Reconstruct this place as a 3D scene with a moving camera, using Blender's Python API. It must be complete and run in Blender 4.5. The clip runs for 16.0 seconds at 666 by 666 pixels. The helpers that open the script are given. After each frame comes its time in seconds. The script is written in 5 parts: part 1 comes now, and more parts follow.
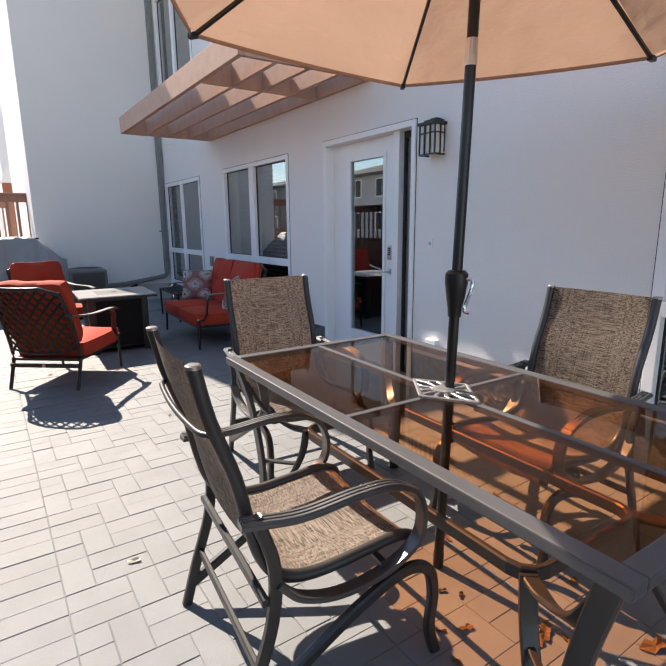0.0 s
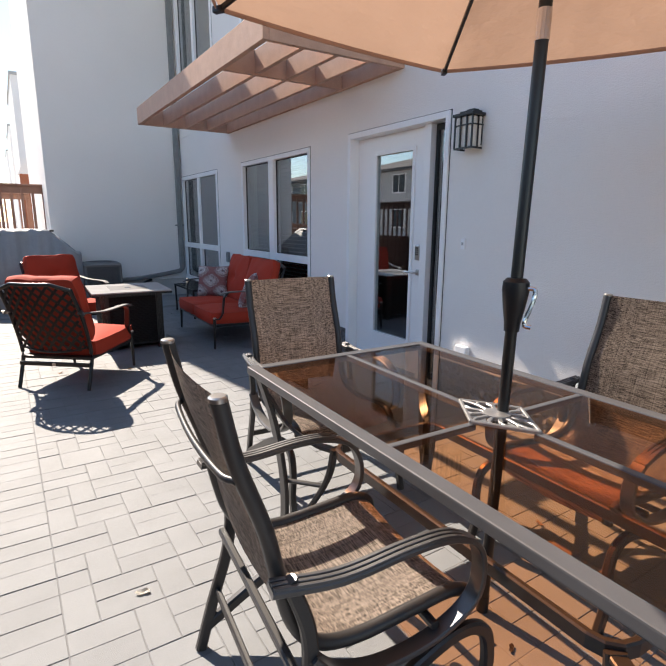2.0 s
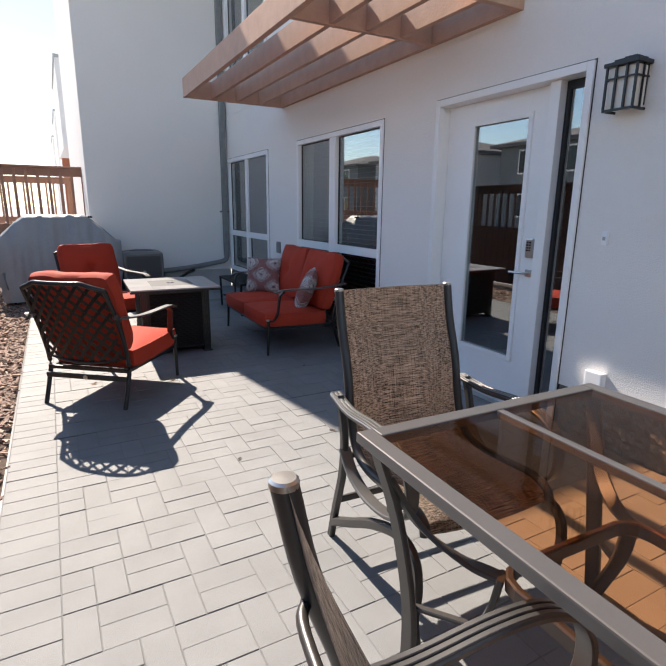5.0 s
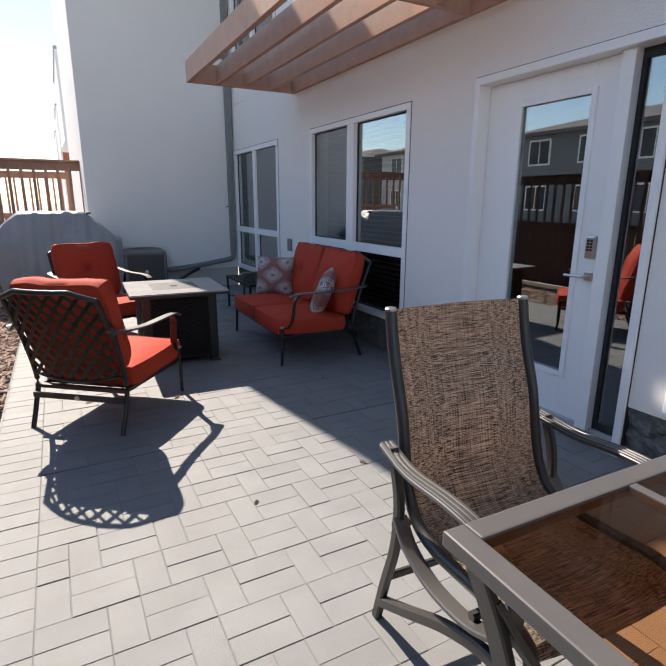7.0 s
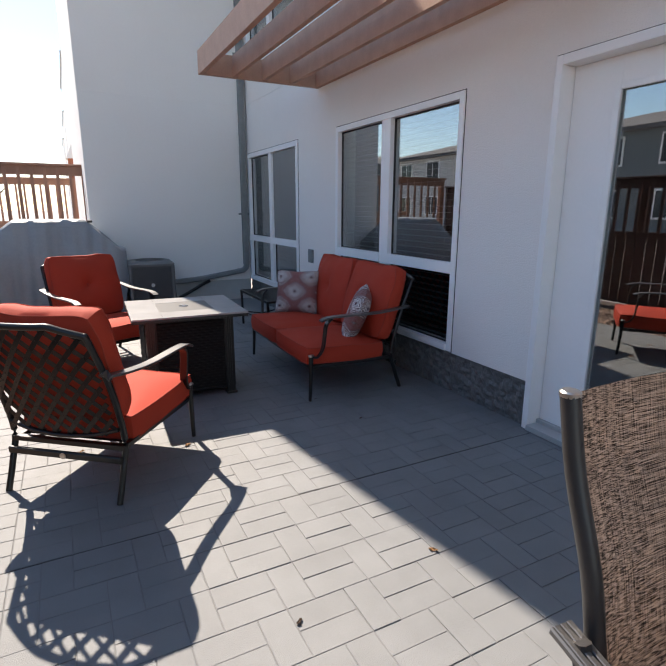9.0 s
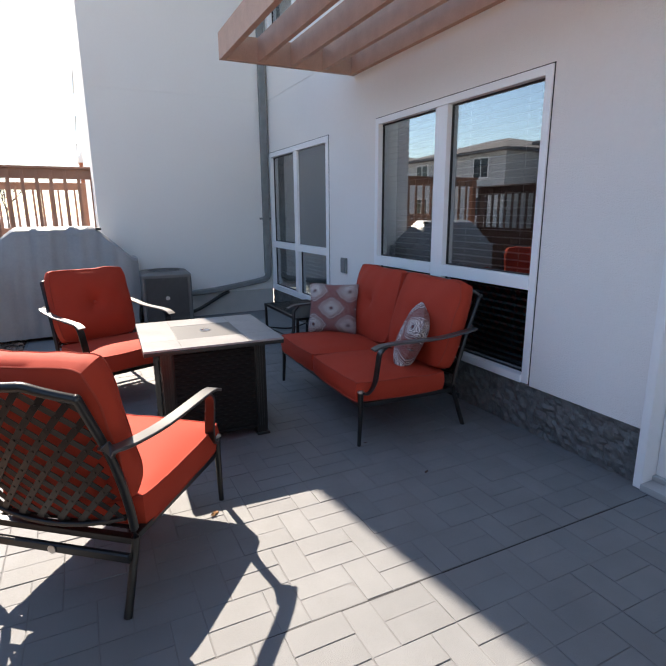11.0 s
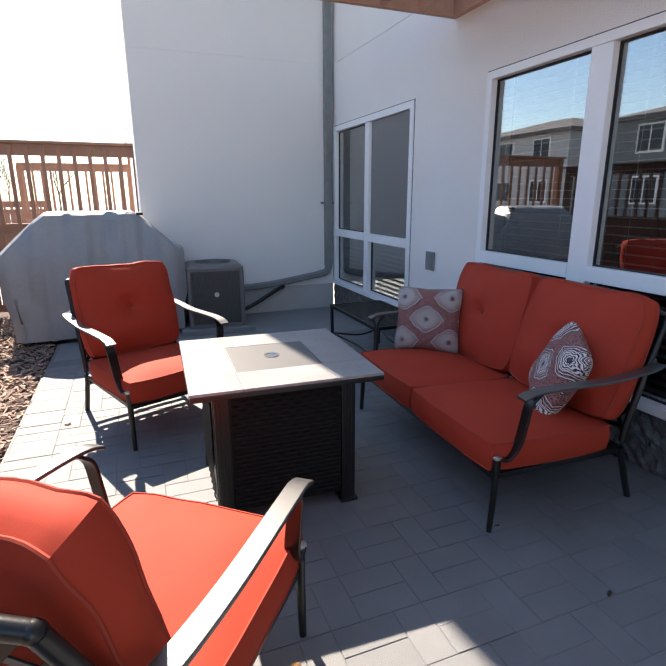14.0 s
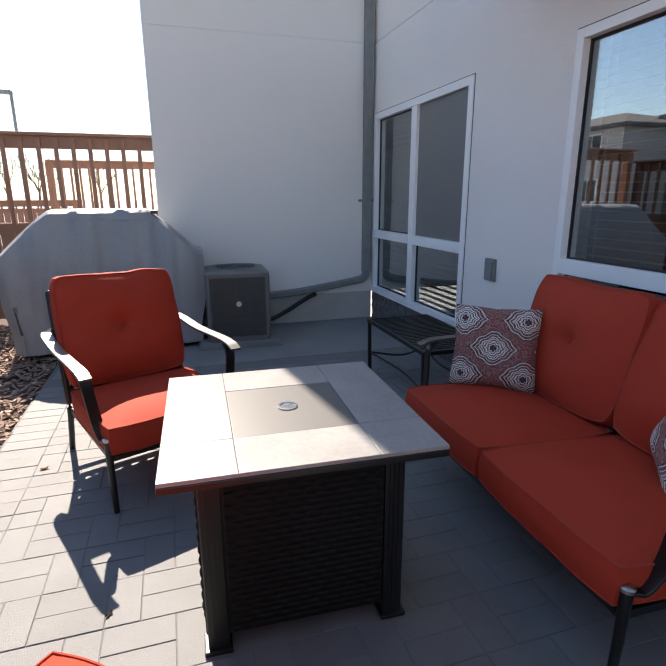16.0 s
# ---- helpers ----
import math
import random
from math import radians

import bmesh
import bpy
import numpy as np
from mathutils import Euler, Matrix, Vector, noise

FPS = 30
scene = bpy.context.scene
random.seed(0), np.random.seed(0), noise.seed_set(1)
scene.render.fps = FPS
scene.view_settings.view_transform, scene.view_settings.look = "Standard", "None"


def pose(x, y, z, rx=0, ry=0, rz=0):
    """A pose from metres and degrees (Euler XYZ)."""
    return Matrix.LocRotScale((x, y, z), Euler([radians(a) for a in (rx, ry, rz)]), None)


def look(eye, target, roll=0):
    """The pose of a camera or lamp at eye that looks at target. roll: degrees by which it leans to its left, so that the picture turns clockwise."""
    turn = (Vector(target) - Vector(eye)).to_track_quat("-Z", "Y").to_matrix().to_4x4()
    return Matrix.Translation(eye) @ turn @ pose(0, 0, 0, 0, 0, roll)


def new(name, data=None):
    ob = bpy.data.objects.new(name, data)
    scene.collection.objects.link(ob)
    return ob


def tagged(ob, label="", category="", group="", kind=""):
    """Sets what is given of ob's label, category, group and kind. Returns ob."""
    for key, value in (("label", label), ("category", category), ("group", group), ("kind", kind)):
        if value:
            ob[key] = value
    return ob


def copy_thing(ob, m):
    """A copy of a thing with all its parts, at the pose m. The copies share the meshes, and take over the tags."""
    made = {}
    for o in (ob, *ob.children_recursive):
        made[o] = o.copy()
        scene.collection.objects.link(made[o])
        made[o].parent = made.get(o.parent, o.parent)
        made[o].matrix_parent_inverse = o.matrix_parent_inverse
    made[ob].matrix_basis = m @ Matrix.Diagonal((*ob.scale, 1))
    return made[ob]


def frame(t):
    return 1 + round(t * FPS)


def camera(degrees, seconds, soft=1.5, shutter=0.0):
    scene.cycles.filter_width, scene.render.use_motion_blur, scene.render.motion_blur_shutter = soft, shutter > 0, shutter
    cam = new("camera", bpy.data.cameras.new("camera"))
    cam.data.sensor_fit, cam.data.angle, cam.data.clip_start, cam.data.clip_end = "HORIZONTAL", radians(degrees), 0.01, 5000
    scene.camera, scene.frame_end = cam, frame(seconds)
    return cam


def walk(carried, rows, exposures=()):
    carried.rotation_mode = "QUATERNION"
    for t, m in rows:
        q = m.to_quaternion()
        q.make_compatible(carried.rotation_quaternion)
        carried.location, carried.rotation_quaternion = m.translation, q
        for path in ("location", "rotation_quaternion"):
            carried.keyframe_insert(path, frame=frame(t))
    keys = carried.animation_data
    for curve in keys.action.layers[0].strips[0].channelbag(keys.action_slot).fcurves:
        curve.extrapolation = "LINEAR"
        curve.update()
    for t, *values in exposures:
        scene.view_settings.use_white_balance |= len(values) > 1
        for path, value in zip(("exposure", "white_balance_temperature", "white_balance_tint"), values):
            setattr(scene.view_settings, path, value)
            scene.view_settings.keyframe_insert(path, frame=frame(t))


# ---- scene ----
cam = camera(66.1, 16.0)
PATH = [
    (0, (0.185, 0.18, 1.347), (1.274, 1.806, 0.934), -0.5),
    (0.5, (0.2, 0.186, 1.35), (1.27, 1.823, 0.931), -0.2),
    (1, (0.215, 0.188, 1.354), (1.273, 1.832, 0.933), -0.0),
    (1.5, (0.22, 0.258, 1.36), (1.269, 1.907, 0.936), 0.2),
    (2, (0.243, 0.422, 1.354), (1.291, 2.072, 0.927), 0.4),
    (2.5, (0.26, 0.54, 1.353), (1.307, 2.189, 0.922), 0.1),
    (3, (0.325, 0.683, 1.339), (1.356, 2.338, 0.895), -0.0),
    (3.5, (0.372, 0.817, 1.335), (1.364, 2.493, 0.88), 0.2),
    (4, (0.389, 0.942, 1.339), (1.329, 2.645, 0.877), 0.5),
    (4.5, (0.365, 1.134, 1.348), (1.295, 2.841, 0.88), 0.7),
    (7, (0.485, 1.772, 1.347), (1.393, 3.483, 0.85), 0.3),
    (7.5, (0.484, 1.97, 1.349), (1.413, 3.673, 0.86), 0.1),
    (8, (0.511, 2.107, 1.345), (1.45, 3.803, 0.855), -0.2),
    (8.5, (0.559, 2.296, 1.342), (1.476, 4.006, 0.859), -0.2),
    (9, (0.599, 2.464, 1.342), (1.489, 4.192, 0.87), 0.2),
    (11.5, (0.707, 3.315, 1.35), (1.533, 5.076, 0.886), -0.7),
    (12, (0.728, 3.459, 1.341), (1.514, 5.236, 0.869), -0.3),
    (12.5, (0.73, 3.659, 1.34), (1.499, 5.441, 0.857), 0.3),
    (13, (0.735, 3.829, 1.345), (1.493, 5.615, 0.857), 0.2),
    (13.5, (0.748, 3.965, 1.333), (1.484, 5.756, 0.833), -0.0),
    (14, (0.78, 4.14, 1.333), (1.48, 5.941, 0.818), -0.2),
    (14.5, (0.807, 4.299, 1.338), (1.481, 6.112, 0.83), -0.3),
    (15, (0.843, 4.436, 1.337), (1.482, 6.266, 0.842), -0.2),
    (15.5, (0.916, 4.645, 1.321), (1.521, 6.483, 0.818), -0.0),
    (16, (1.009, 4.788, 1.299), (1.581, 6.635, 0.785), -0.2),
]
walk(cam, [(t, look(eye, target, roll)) for t, eye, target, roll in PATH], [(0, 1.47, 6600, 9), (2.5, 1.47, 6600, 9), (4.5, 1.42, 6600, 9), (7, 1.32, 6600, 9), (9, 1.4, 6600, 9), (11.5, 1.74, 6650, 9), (13.5, 1.82, 6700, 10), (15, 1.68, 6700, 10), (16, 1.55, 6700, 10)])

# ---- world, sun ----
SUN_FROM = Vector((-0.157, 1.05, 1.0)).normalized()
world = bpy.data.worlds.new("world")
scene.world = world
world.use_nodes = True
_sky = world.node_tree.nodes.new("ShaderNodeTexSky")
_sky.sky_type = "NISHITA"
_sky.sun_disc = False
_sky.sun_elevation = math.asin(SUN_FROM.z)
_sky.sun_rotation = math.atan2(SUN_FROM.x, SUN_FROM.y)
_sky.air_density, _sky.dust_density, _sky.ozone_density = 1.0, 0.2, 1.3
_bg = world.node_tree.nodes["Background"]
_bg.inputs["Strength"].default_value = 0.090
world.node_tree.links.new(_sky.outputs[0], _bg.inputs["Color"])
sun_data = bpy.data.lights.new("sun", "SUN")
sun_data.energy, sun_data.angle, sun_data.color = 4.3, radians(0.53), (1.0, 0.875, 0.755)
sun = new("sun", sun_data)
sun.matrix_world = look(SUN_FROM * 30, (0, 0, 0))


# ---- materials ----
def mat(name, color, rough=0.6, metal=0.0, var=0.12, scale=6.0, fine=120.0, bump=0.0, bump_scale=90.0, dark=None, coord="Object", spread=0.0, **extra):
    """Base colour with stains at two scales, grain in the relief and roughness. spread: piece to piece."""
    m = bpy.data.materials.new(name)
    m.use_nodes = True
    nt = m.node_tree
    b = nt.nodes["Principled BSDF"]
    tc = nt.nodes.new("ShaderNodeTexCoord")
    n1, n2 = nt.nodes.new("ShaderNodeTexNoise"), nt.nodes.new("ShaderNodeTexNoise")
    n1.inputs["Scale"].default_value, n1.inputs["Detail"].default_value = scale, 5
    n2.inputs["Scale"].default_value, n2.inputs["Detail"].default_value = fine, 3
    geo = nt.nodes.new("ShaderNodeNewGeometry")
    where = geo.outputs["Position"] if coord == "World" else tc.outputs["Object"]
    for n in (n1, n2):
        nt.links.new(where, n.inputs["Vector"])
    mix = nt.nodes.new("ShaderNodeMix")
    mix.data_type = "RGBA"
    lo = dark or tuple(c * (1 - 2.2 * var) for c in color)
    hi = tuple(min(1, c * (1 + var)) for c in color)
    mix.inputs["A"].default_value, mix.inputs["B"].default_value = (*lo, 1), (*hi, 1)
    add = nt.nodes.new("ShaderNodeMath")
    add.operation = "MULTIPLY_ADD"
    add.inputs[1].default_value = 0.35
    nt.links.new(n2.outputs["Fac"], add.inputs[0])
    sc = nt.nodes.new("ShaderNodeMath")
    sc.operation = "MULTIPLY"
    sc.inputs[1].default_value = 0.75
    nt.links.new(n1.outputs["Fac"], sc.inputs[0])
    nt.links.new(sc.outputs[0], add.inputs[2])
    fac = add.outputs[0]
    if spread:
        oi = nt.nodes.new("ShaderNodeObjectInfo")
        s2 = nt.nodes.new("ShaderNodeMath")
        s2.operation = "MULTIPLY_ADD"
        s2.inputs[1].default_value = spread
        both = nt.nodes.new("ShaderNodeMath")
        both.operation = "ADD"
        nt.links.new(oi.outputs["Random"], both.inputs[0])
        nt.links.new(geo.outputs["Random Per Island"], both.inputs[1])
        fr = nt.nodes.new("ShaderNodeMath")
        fr.operation = "FRACT"
        nt.links.new(both.outputs[0], fr.inputs[0])
        nt.links.new(fr.outputs[0], s2.inputs[0])
        nt.links.new(fac, s2.inputs[2])
        fac = s2.outputs[0]
    nt.links.new(fac, mix.inputs["Factor"])
    nt.links.new(mix.outputs["Result"], b.inputs["Base Color"])
    b.inputs["Roughness"].default_value, b.inputs["Metallic"].default_value = rough, metal
    if bump:
        n3 = nt.nodes.new("ShaderNodeTexNoise")
        n3.inputs["Scale"].default_value, n3.inputs["Detail"].default_value = bump_scale, 6
        nt.links.new(where, n3.inputs["Vector"])
        bp = nt.nodes.new("ShaderNodeBump")
        bp.inputs["Strength"].default_value, bp.inputs["Distance"].default_value = bump, 0.01
        nt.links.new(n3.outputs["Fac"], bp.inputs["Height"])
        nt.links.new(bp.outputs["Normal"], b.inputs["Normal"])
    for key, value in extra.items():
        b.inputs[key].default_value = value
    return m


STUCCO = mat("stucco", (0.88, 0.85, 0.815), 0.9, var=0.03, scale=1.2, fine=40, bump=0.55, bump_scale=160, coord="World")
PAVER = mat("paver", (0.186, 0.192, 0.197), 0.6, var=0.17, scale=4, fine=260, bump=0.35, bump_scale=330, coord="World", spread=0.18, **{"Specular IOR Level": 0.5})
JOINT = mat("joint_sand", (0.20, 0.20, 0.20), 0.95, var=0.15, scale=14, fine=300, bump=0.4, bump_scale=260, coord="World")
CONCRETE = mat("concrete", (0.25, 0.26, 0.262), 0.85, var=0.15, scale=3, fine=200, bump=0.15, bump_scale=200, coord="World")
STONE = mat("rough_concrete_plinth", (0.155, 0.155, 0.15), 0.6, var=0.45, scale=26, fine=60, bump=1.0, bump_scale=26, coord="World")
WHITE = mat("white_vinyl", (0.92, 0.92, 0.92), 0.3, var=0.02, scale=3, fine=90)
WHITE_PAINT = mat("white_door_paint", (0.90, 0.89, 0.88), 0.35, var=0.03, scale=2.5, fine=60, bump=0.03, bump_scale=60)
CEDAR = mat("cedar_stain", (0.42, 0.20, 0.10), 0.6, var=0.18, scale=9, fine=60, bump=0.2, bump_scale=60, coord="World")
FENCE_WOOD = mat("fence_stain", (0.34, 0.175, 0.115), 0.7, var=0.15, scale=8, fine=70, bump=0.2, bump_scale=60, coord="World", spread=0.2)
DARK_FENCE = mat("dark_fence_stain", (0.10, 0.055, 0.042), 0.75, var=0.18, scale=8, fine=70, bump=0.2, bump_scale=60, coord="World", spread=0.2)
FOOTING = mat("pale_footing", (0.55, 0.54, 0.51), 0.85, var=0.14, scale=4, fine=120, bump=0.3, bump_scale=60, coord="World")
MULCH = mat("mulch", (0.32, 0.235, 0.19), 0.95, var=0.35, scale=20, fine=120, spread=0.6, coord="World")
SOIL = mat("soil", (0.09, 0.06, 0.045), 0.95, var=0.3, scale=10, fine=120, bump=0.8, bump_scale=60, coord="World")
ASPHALT = mat("street_ground", (0.45, 0.42, 0.39), 0.95, var=0.2, scale=0.4, fine=8, coord="World")
BLACK_METAL = mat("dark_bronze_metal", (0.010, 0.0095, 0.009), 0.34, 0.1, var=0.2, scale=10, fine=200, bump=0.04, bump_scale=200, **{"Specular IOR Level": 0.6})
BRONZE = mat("bronze_frame", (0.040, 0.036, 0.034), 0.38, 0.2, var=0.15, scale=10, fine=200, bump=0.04, bump_scale=200, **{"Specular IOR Level": 0.7})
TABLE_GREY = mat("pewter_frame", (0.135, 0.132, 0.135), 0.36, 0.45, var=0.1, scale=8, fine=200)
CHROME = mat("chrome", (0.75, 0.75, 0.76), 0.18, 1.0, var=0.04, scale=20, fine=200)
NICKEL = mat("brushed_nickel", (0.55, 0.53, 0.5), 0.3, 1.0, var=0.06, scale=20, fine=300)
RED = mat("red_fabric", (0.43, 0.048, 0.023), 0.75, var=0.07, scale=5, fine=500, bump=0.12, bump_scale=700, **{"Specular IOR Level": 0.2})
PIPING = mat("red_piping", (0.38, 0.045, 0.022), 0.9, var=0.1, scale=9, fine=400)
COVER = mat("grey_vinyl_cover", (0.34, 0.35, 0.36), 0.4, var=0.14, scale=3, fine=40, bump=1.0, bump_scale=5)
AC_BARS = mat("ac_grey_bars", (0.12, 0.12, 0.12), 0.5, 0.3, var=0.12, scale=5, fine=90)
AC_METAL = mat("ac_grey_metal", (0.19, 0.19, 0.187), 0.5, 0.3, var=0.12, scale=5, fine=90)
AC_DARK = mat("ac_dark_grille", (0.085, 0.085, 0.085), 0.6, 0.3, var=0.15, scale=9, fine=120)
BLACK_PLASTIC = mat("black_plastic", (0.012, 0.012, 0.013), 0.35, var=0.2, scale=10, fine=200)
PIPE = mat("grey_pipe_wrap", (0.23, 0.24, 0.24), 0.6, var=0.2, scale=12, fine=90, bump=0.1, bump_scale=60)
GREY_PAINT = mat("painted_downspout", (0.42, 0.42, 0.41), 0.5, var=0.06, scale=5, fine=90)
BRICK = mat("brick", (0.36, 0.13, 0.07), 0.9, var=0.2, scale=12, fine=120, spread=0.4, coord="World")
ROOF = mat("roof_shingle", (0.15, 0.14, 0.14), 0.95, var=0.2, scale=3, fine=20, coord="World")
SIDING = mat("house_siding", (0.5, 0.5, 0.5), 0.8, var=0.05, scale=1, fine=10, coord="World")
DARK_GLASS = mat("dark_window", (0.03, 0.04, 0.05), 0.06, var=0.1, scale=1, fine=4)
# dark colour stands in for the shade inside the rooms
DARK_ROOM = mat("room_shade_tone", (0.10, 0.095, 0.09), 0.9, var=0.1, scale=2, fine=20)
BLIND = mat("blind_slat", (0.60, 0.59, 0.58), 0.5, var=0.04, scale=4, fine=40)
BLACK_LINE = mat("dark_gasket", (0.02, 0.02, 0.022), 0.6, var=0.1, scale=10, fine=90)
LEAF = mat("dry_leaf", (0.35, 0.19, 0.08), 0.8, var=0.3, scale=30, fine=200)
FROST = mat("lamp_glass", (0.72, 0.68, 0.6), 0.4, var=0.04, scale=8, fine=60)


def glass_mat(name, color, rough=0.0, base=0.10, power=4.0):
    """Architectural pane: clear straight through, with the mirror gloss of glass."""
    m = bpy.data.materials.new(name)
    m.use_nodes = True
    nt = m.node_tree
    nt.nodes.remove(nt.nodes["Principled BSDF"])
    tr, gl = nt.nodes.new("ShaderNodeBsdfTransparent"), nt.nodes.new("ShaderNodeBsdfGlossy")
    tr.inputs["Color"].default_value = (*color, 1)
    gl.inputs["Roughness"].default_value = rough
    lw, mx = nt.nodes.new("ShaderNodeLayerWeight"), nt.nodes.new("ShaderNodeMixShader")
    lw.inputs["Blend"].default_value = 0.5
    pw, sc = nt.nodes.new("ShaderNodeMath"), nt.nodes.new("ShaderNodeMath")
    pw.operation, sc.operation = "POWER", "MULTIPLY_ADD"
    pw.inputs[1].default_value = power
    sc.inputs[1].default_value, sc.inputs[2].default_value = 1 - base, base
    nt.links.new(lw.outputs["Facing"], pw.inputs[0])
    nt.links.new(pw.outputs[0], sc.inputs[0])
    nt.links.new(sc.outputs[0], mx.inputs[0])
    nt.links.new(tr.outputs[0], mx.inputs[1])
    nt.links.new(gl.outputs[0], mx.inputs[2])
    nt.links.new(mx.outputs[0], nt.nodes["Material Output"].inputs["Surface"])
    return m


SCREEN = glass_mat("insect_mesh", (0.42, 0.43, 0.44), 0.6, 0.25)
PANE = glass_mat("window_glass", (0.66, 0.72, 0.74), 0.0, 0.30)
SMOKED = glass_mat("smoked_bronze_glass", (0.93, 0.66, 0.46), 0.0, 0.018, 5.5)


# ---- mesh helpers ----
def part(name, bm, material, parent=None, label="", smooth=False):
    """Links a bmesh as one mesh object under a thing or under a part."""
    me = bpy.data.meshes.new(name)
    bmesh.ops.recalc_face_normals(bm, faces=bm.faces)
    if smooth:
        for f in bm.faces:
            f.smooth = True
    bm.to_mesh(me)
    bm.free()
    if smooth:
        me.set_sharp_from_angle(angle=radians(38))
    me.materials.append(material)
    ob = new(name, me)
    ob.parent = parent
    if label:
        ob["label"] = label
    return ob


def thing(name, m, label, category, group="", kind=""):
    ob = new(name)
    ob.matrix_world = m
    ob.empty_display_size = 0.1
    return tagged(ob, label, category, group, kind)


def box(bm, a, b, bevel=0.0, m=None):
    """A box from corner a to corner b, its edges rounded by bevel."""
    lo = [min(p, q) for p, q in zip(a, b)]
    hi = [max(p, q) for p, q in zip(a, b)]
    vs = [bm.verts.new((x, y, z)) for x in (lo[0], hi[0]) for y in (lo[1], hi[1]) for z in (lo[2], hi[2])]
    fs = [bm.faces.new([vs[i] for i in q]) for q in ((0, 1, 3, 2), (4, 6, 7, 5), (0, 4, 5, 1), (2, 3, 7, 6), (0, 2, 6, 4), (1, 5, 7, 3))]
    if bevel:
        es = list({e for f in fs for e in f.edges})
        r = bmesh.ops.bevel(bm, geom=es, offset=bevel, segments=2, affect="EDGES", profile=0.6)
        vs = list({v for f in r["faces"] for v in f.verts} | {v for v in vs if v.is_valid})
    if m is not None:
        bmesh.ops.transform(bm, matrix=m, verts=vs)
    return vs


def boxes(*specs, bevel=0.0):
    bm = bmesh.new()
    for a, b in specs:
        box(bm, a, b, bevel)
    return bm


def smooth_path(pts, n=6):
    """Catmull-Rom through the points."""
    p = [Vector(q) for q in pts]
    p = [2 * p[0] - p[1]] + p + [2 * p[-1] - p[-2]]
    out = []
    for i in range(1, len(p) - 2):
        for k in range(n):
            t = k / n
            out.append(0.5 * (2 * p[i] + (p[i + 1] - p[i - 1]) * t + (2 * p[i - 1] - 5 * p[i] + 4 * p[i + 1] - p[i + 2]) * t * t + (3 * p[i] - p[i - 1] - 3 * p[i + 1] + p[i + 2]) * t ** 3))
    return out + [p[-2]]


def sweep(bm, pts, w, h=None, sides=8, curve=6, up=(0, 0, 1), taper=None, side=None):
    """A bar along the points. w alone: round; w and h: flat, w across and h along up, with soft edges."""
    path = smooth_path(pts, curve) if curve else [Vector(q) for q in pts]
    up = Vector(up)
    rings = []
    for i, c in enumerate(path):
        d = (path[min(i + 1, len(path) - 1)] - path[max(i - 1, 0)]).normalized()
        s = d.cross(up) if side is None else Vector(side) - d * d.dot(Vector(side))
        if s.length < 0.05:
            s = d.cross(Vector((0, 1, 0.02)))
        s.normalize()
        u = s.cross(d).normalized()
        k = 1 if taper is None else taper[0] + (taper[1] - taper[0]) * i / (len(path) - 1)
        if h is None:
            ring = [c + (s * math.cos(a) + u * math.sin(a)) * w / 2 * k for a in (2 * math.pi * j / sides for j in range(sides))]
        else:
            e = min(w, h) * 0.22
            x, y = w / 2 * k, h / 2 * k
            ring = [c + s * p + u * q for p, q in ((x, -y + e), (x, y - e), (x - e, y), (-x + e, y), (-x, y - e), (-x, -y + e), (-x + e, -y), (x - e, -y))]
        rings.append([bm.verts.new(v) for v in ring])
    n = len(rings[0])
    for a, b in zip(rings, rings[1:]):
        for j in range(n):
            bm.faces.new((a[j], a[(j + 1) % n], b[(j + 1) % n], b[j]))
    bm.faces.new(rings[0][::-1])
    bm.faces.new(rings[-1])
    return bm


def bar(pts, w, h=None, **kw):
    return sweep(bmesh.new(), pts, w, h, **kw)


def lathe(profile, sides=20, at=(0, 0, 0)):
    """A turned shape from (radius, height) pairs."""
    bm = bmesh.new()
    rings = []
    for r, z in profile:
        rings.append([bm.verts.new((at[0] + r * math.cos(a), at[1] + r * math.sin(a), at[2] + z)) for a in (2 * math.pi * j / sides for j in range(sides))])
    for a, b in zip(rings, rings[1:]):
        for j in range(sides):
            bm.faces.new((a[j], a[(j + 1) % sides], b[(j + 1) % sides], b[j]))
    bm.faces.new(rings[0][::-1])
    bm.faces.new(rings[-1])
    return bm


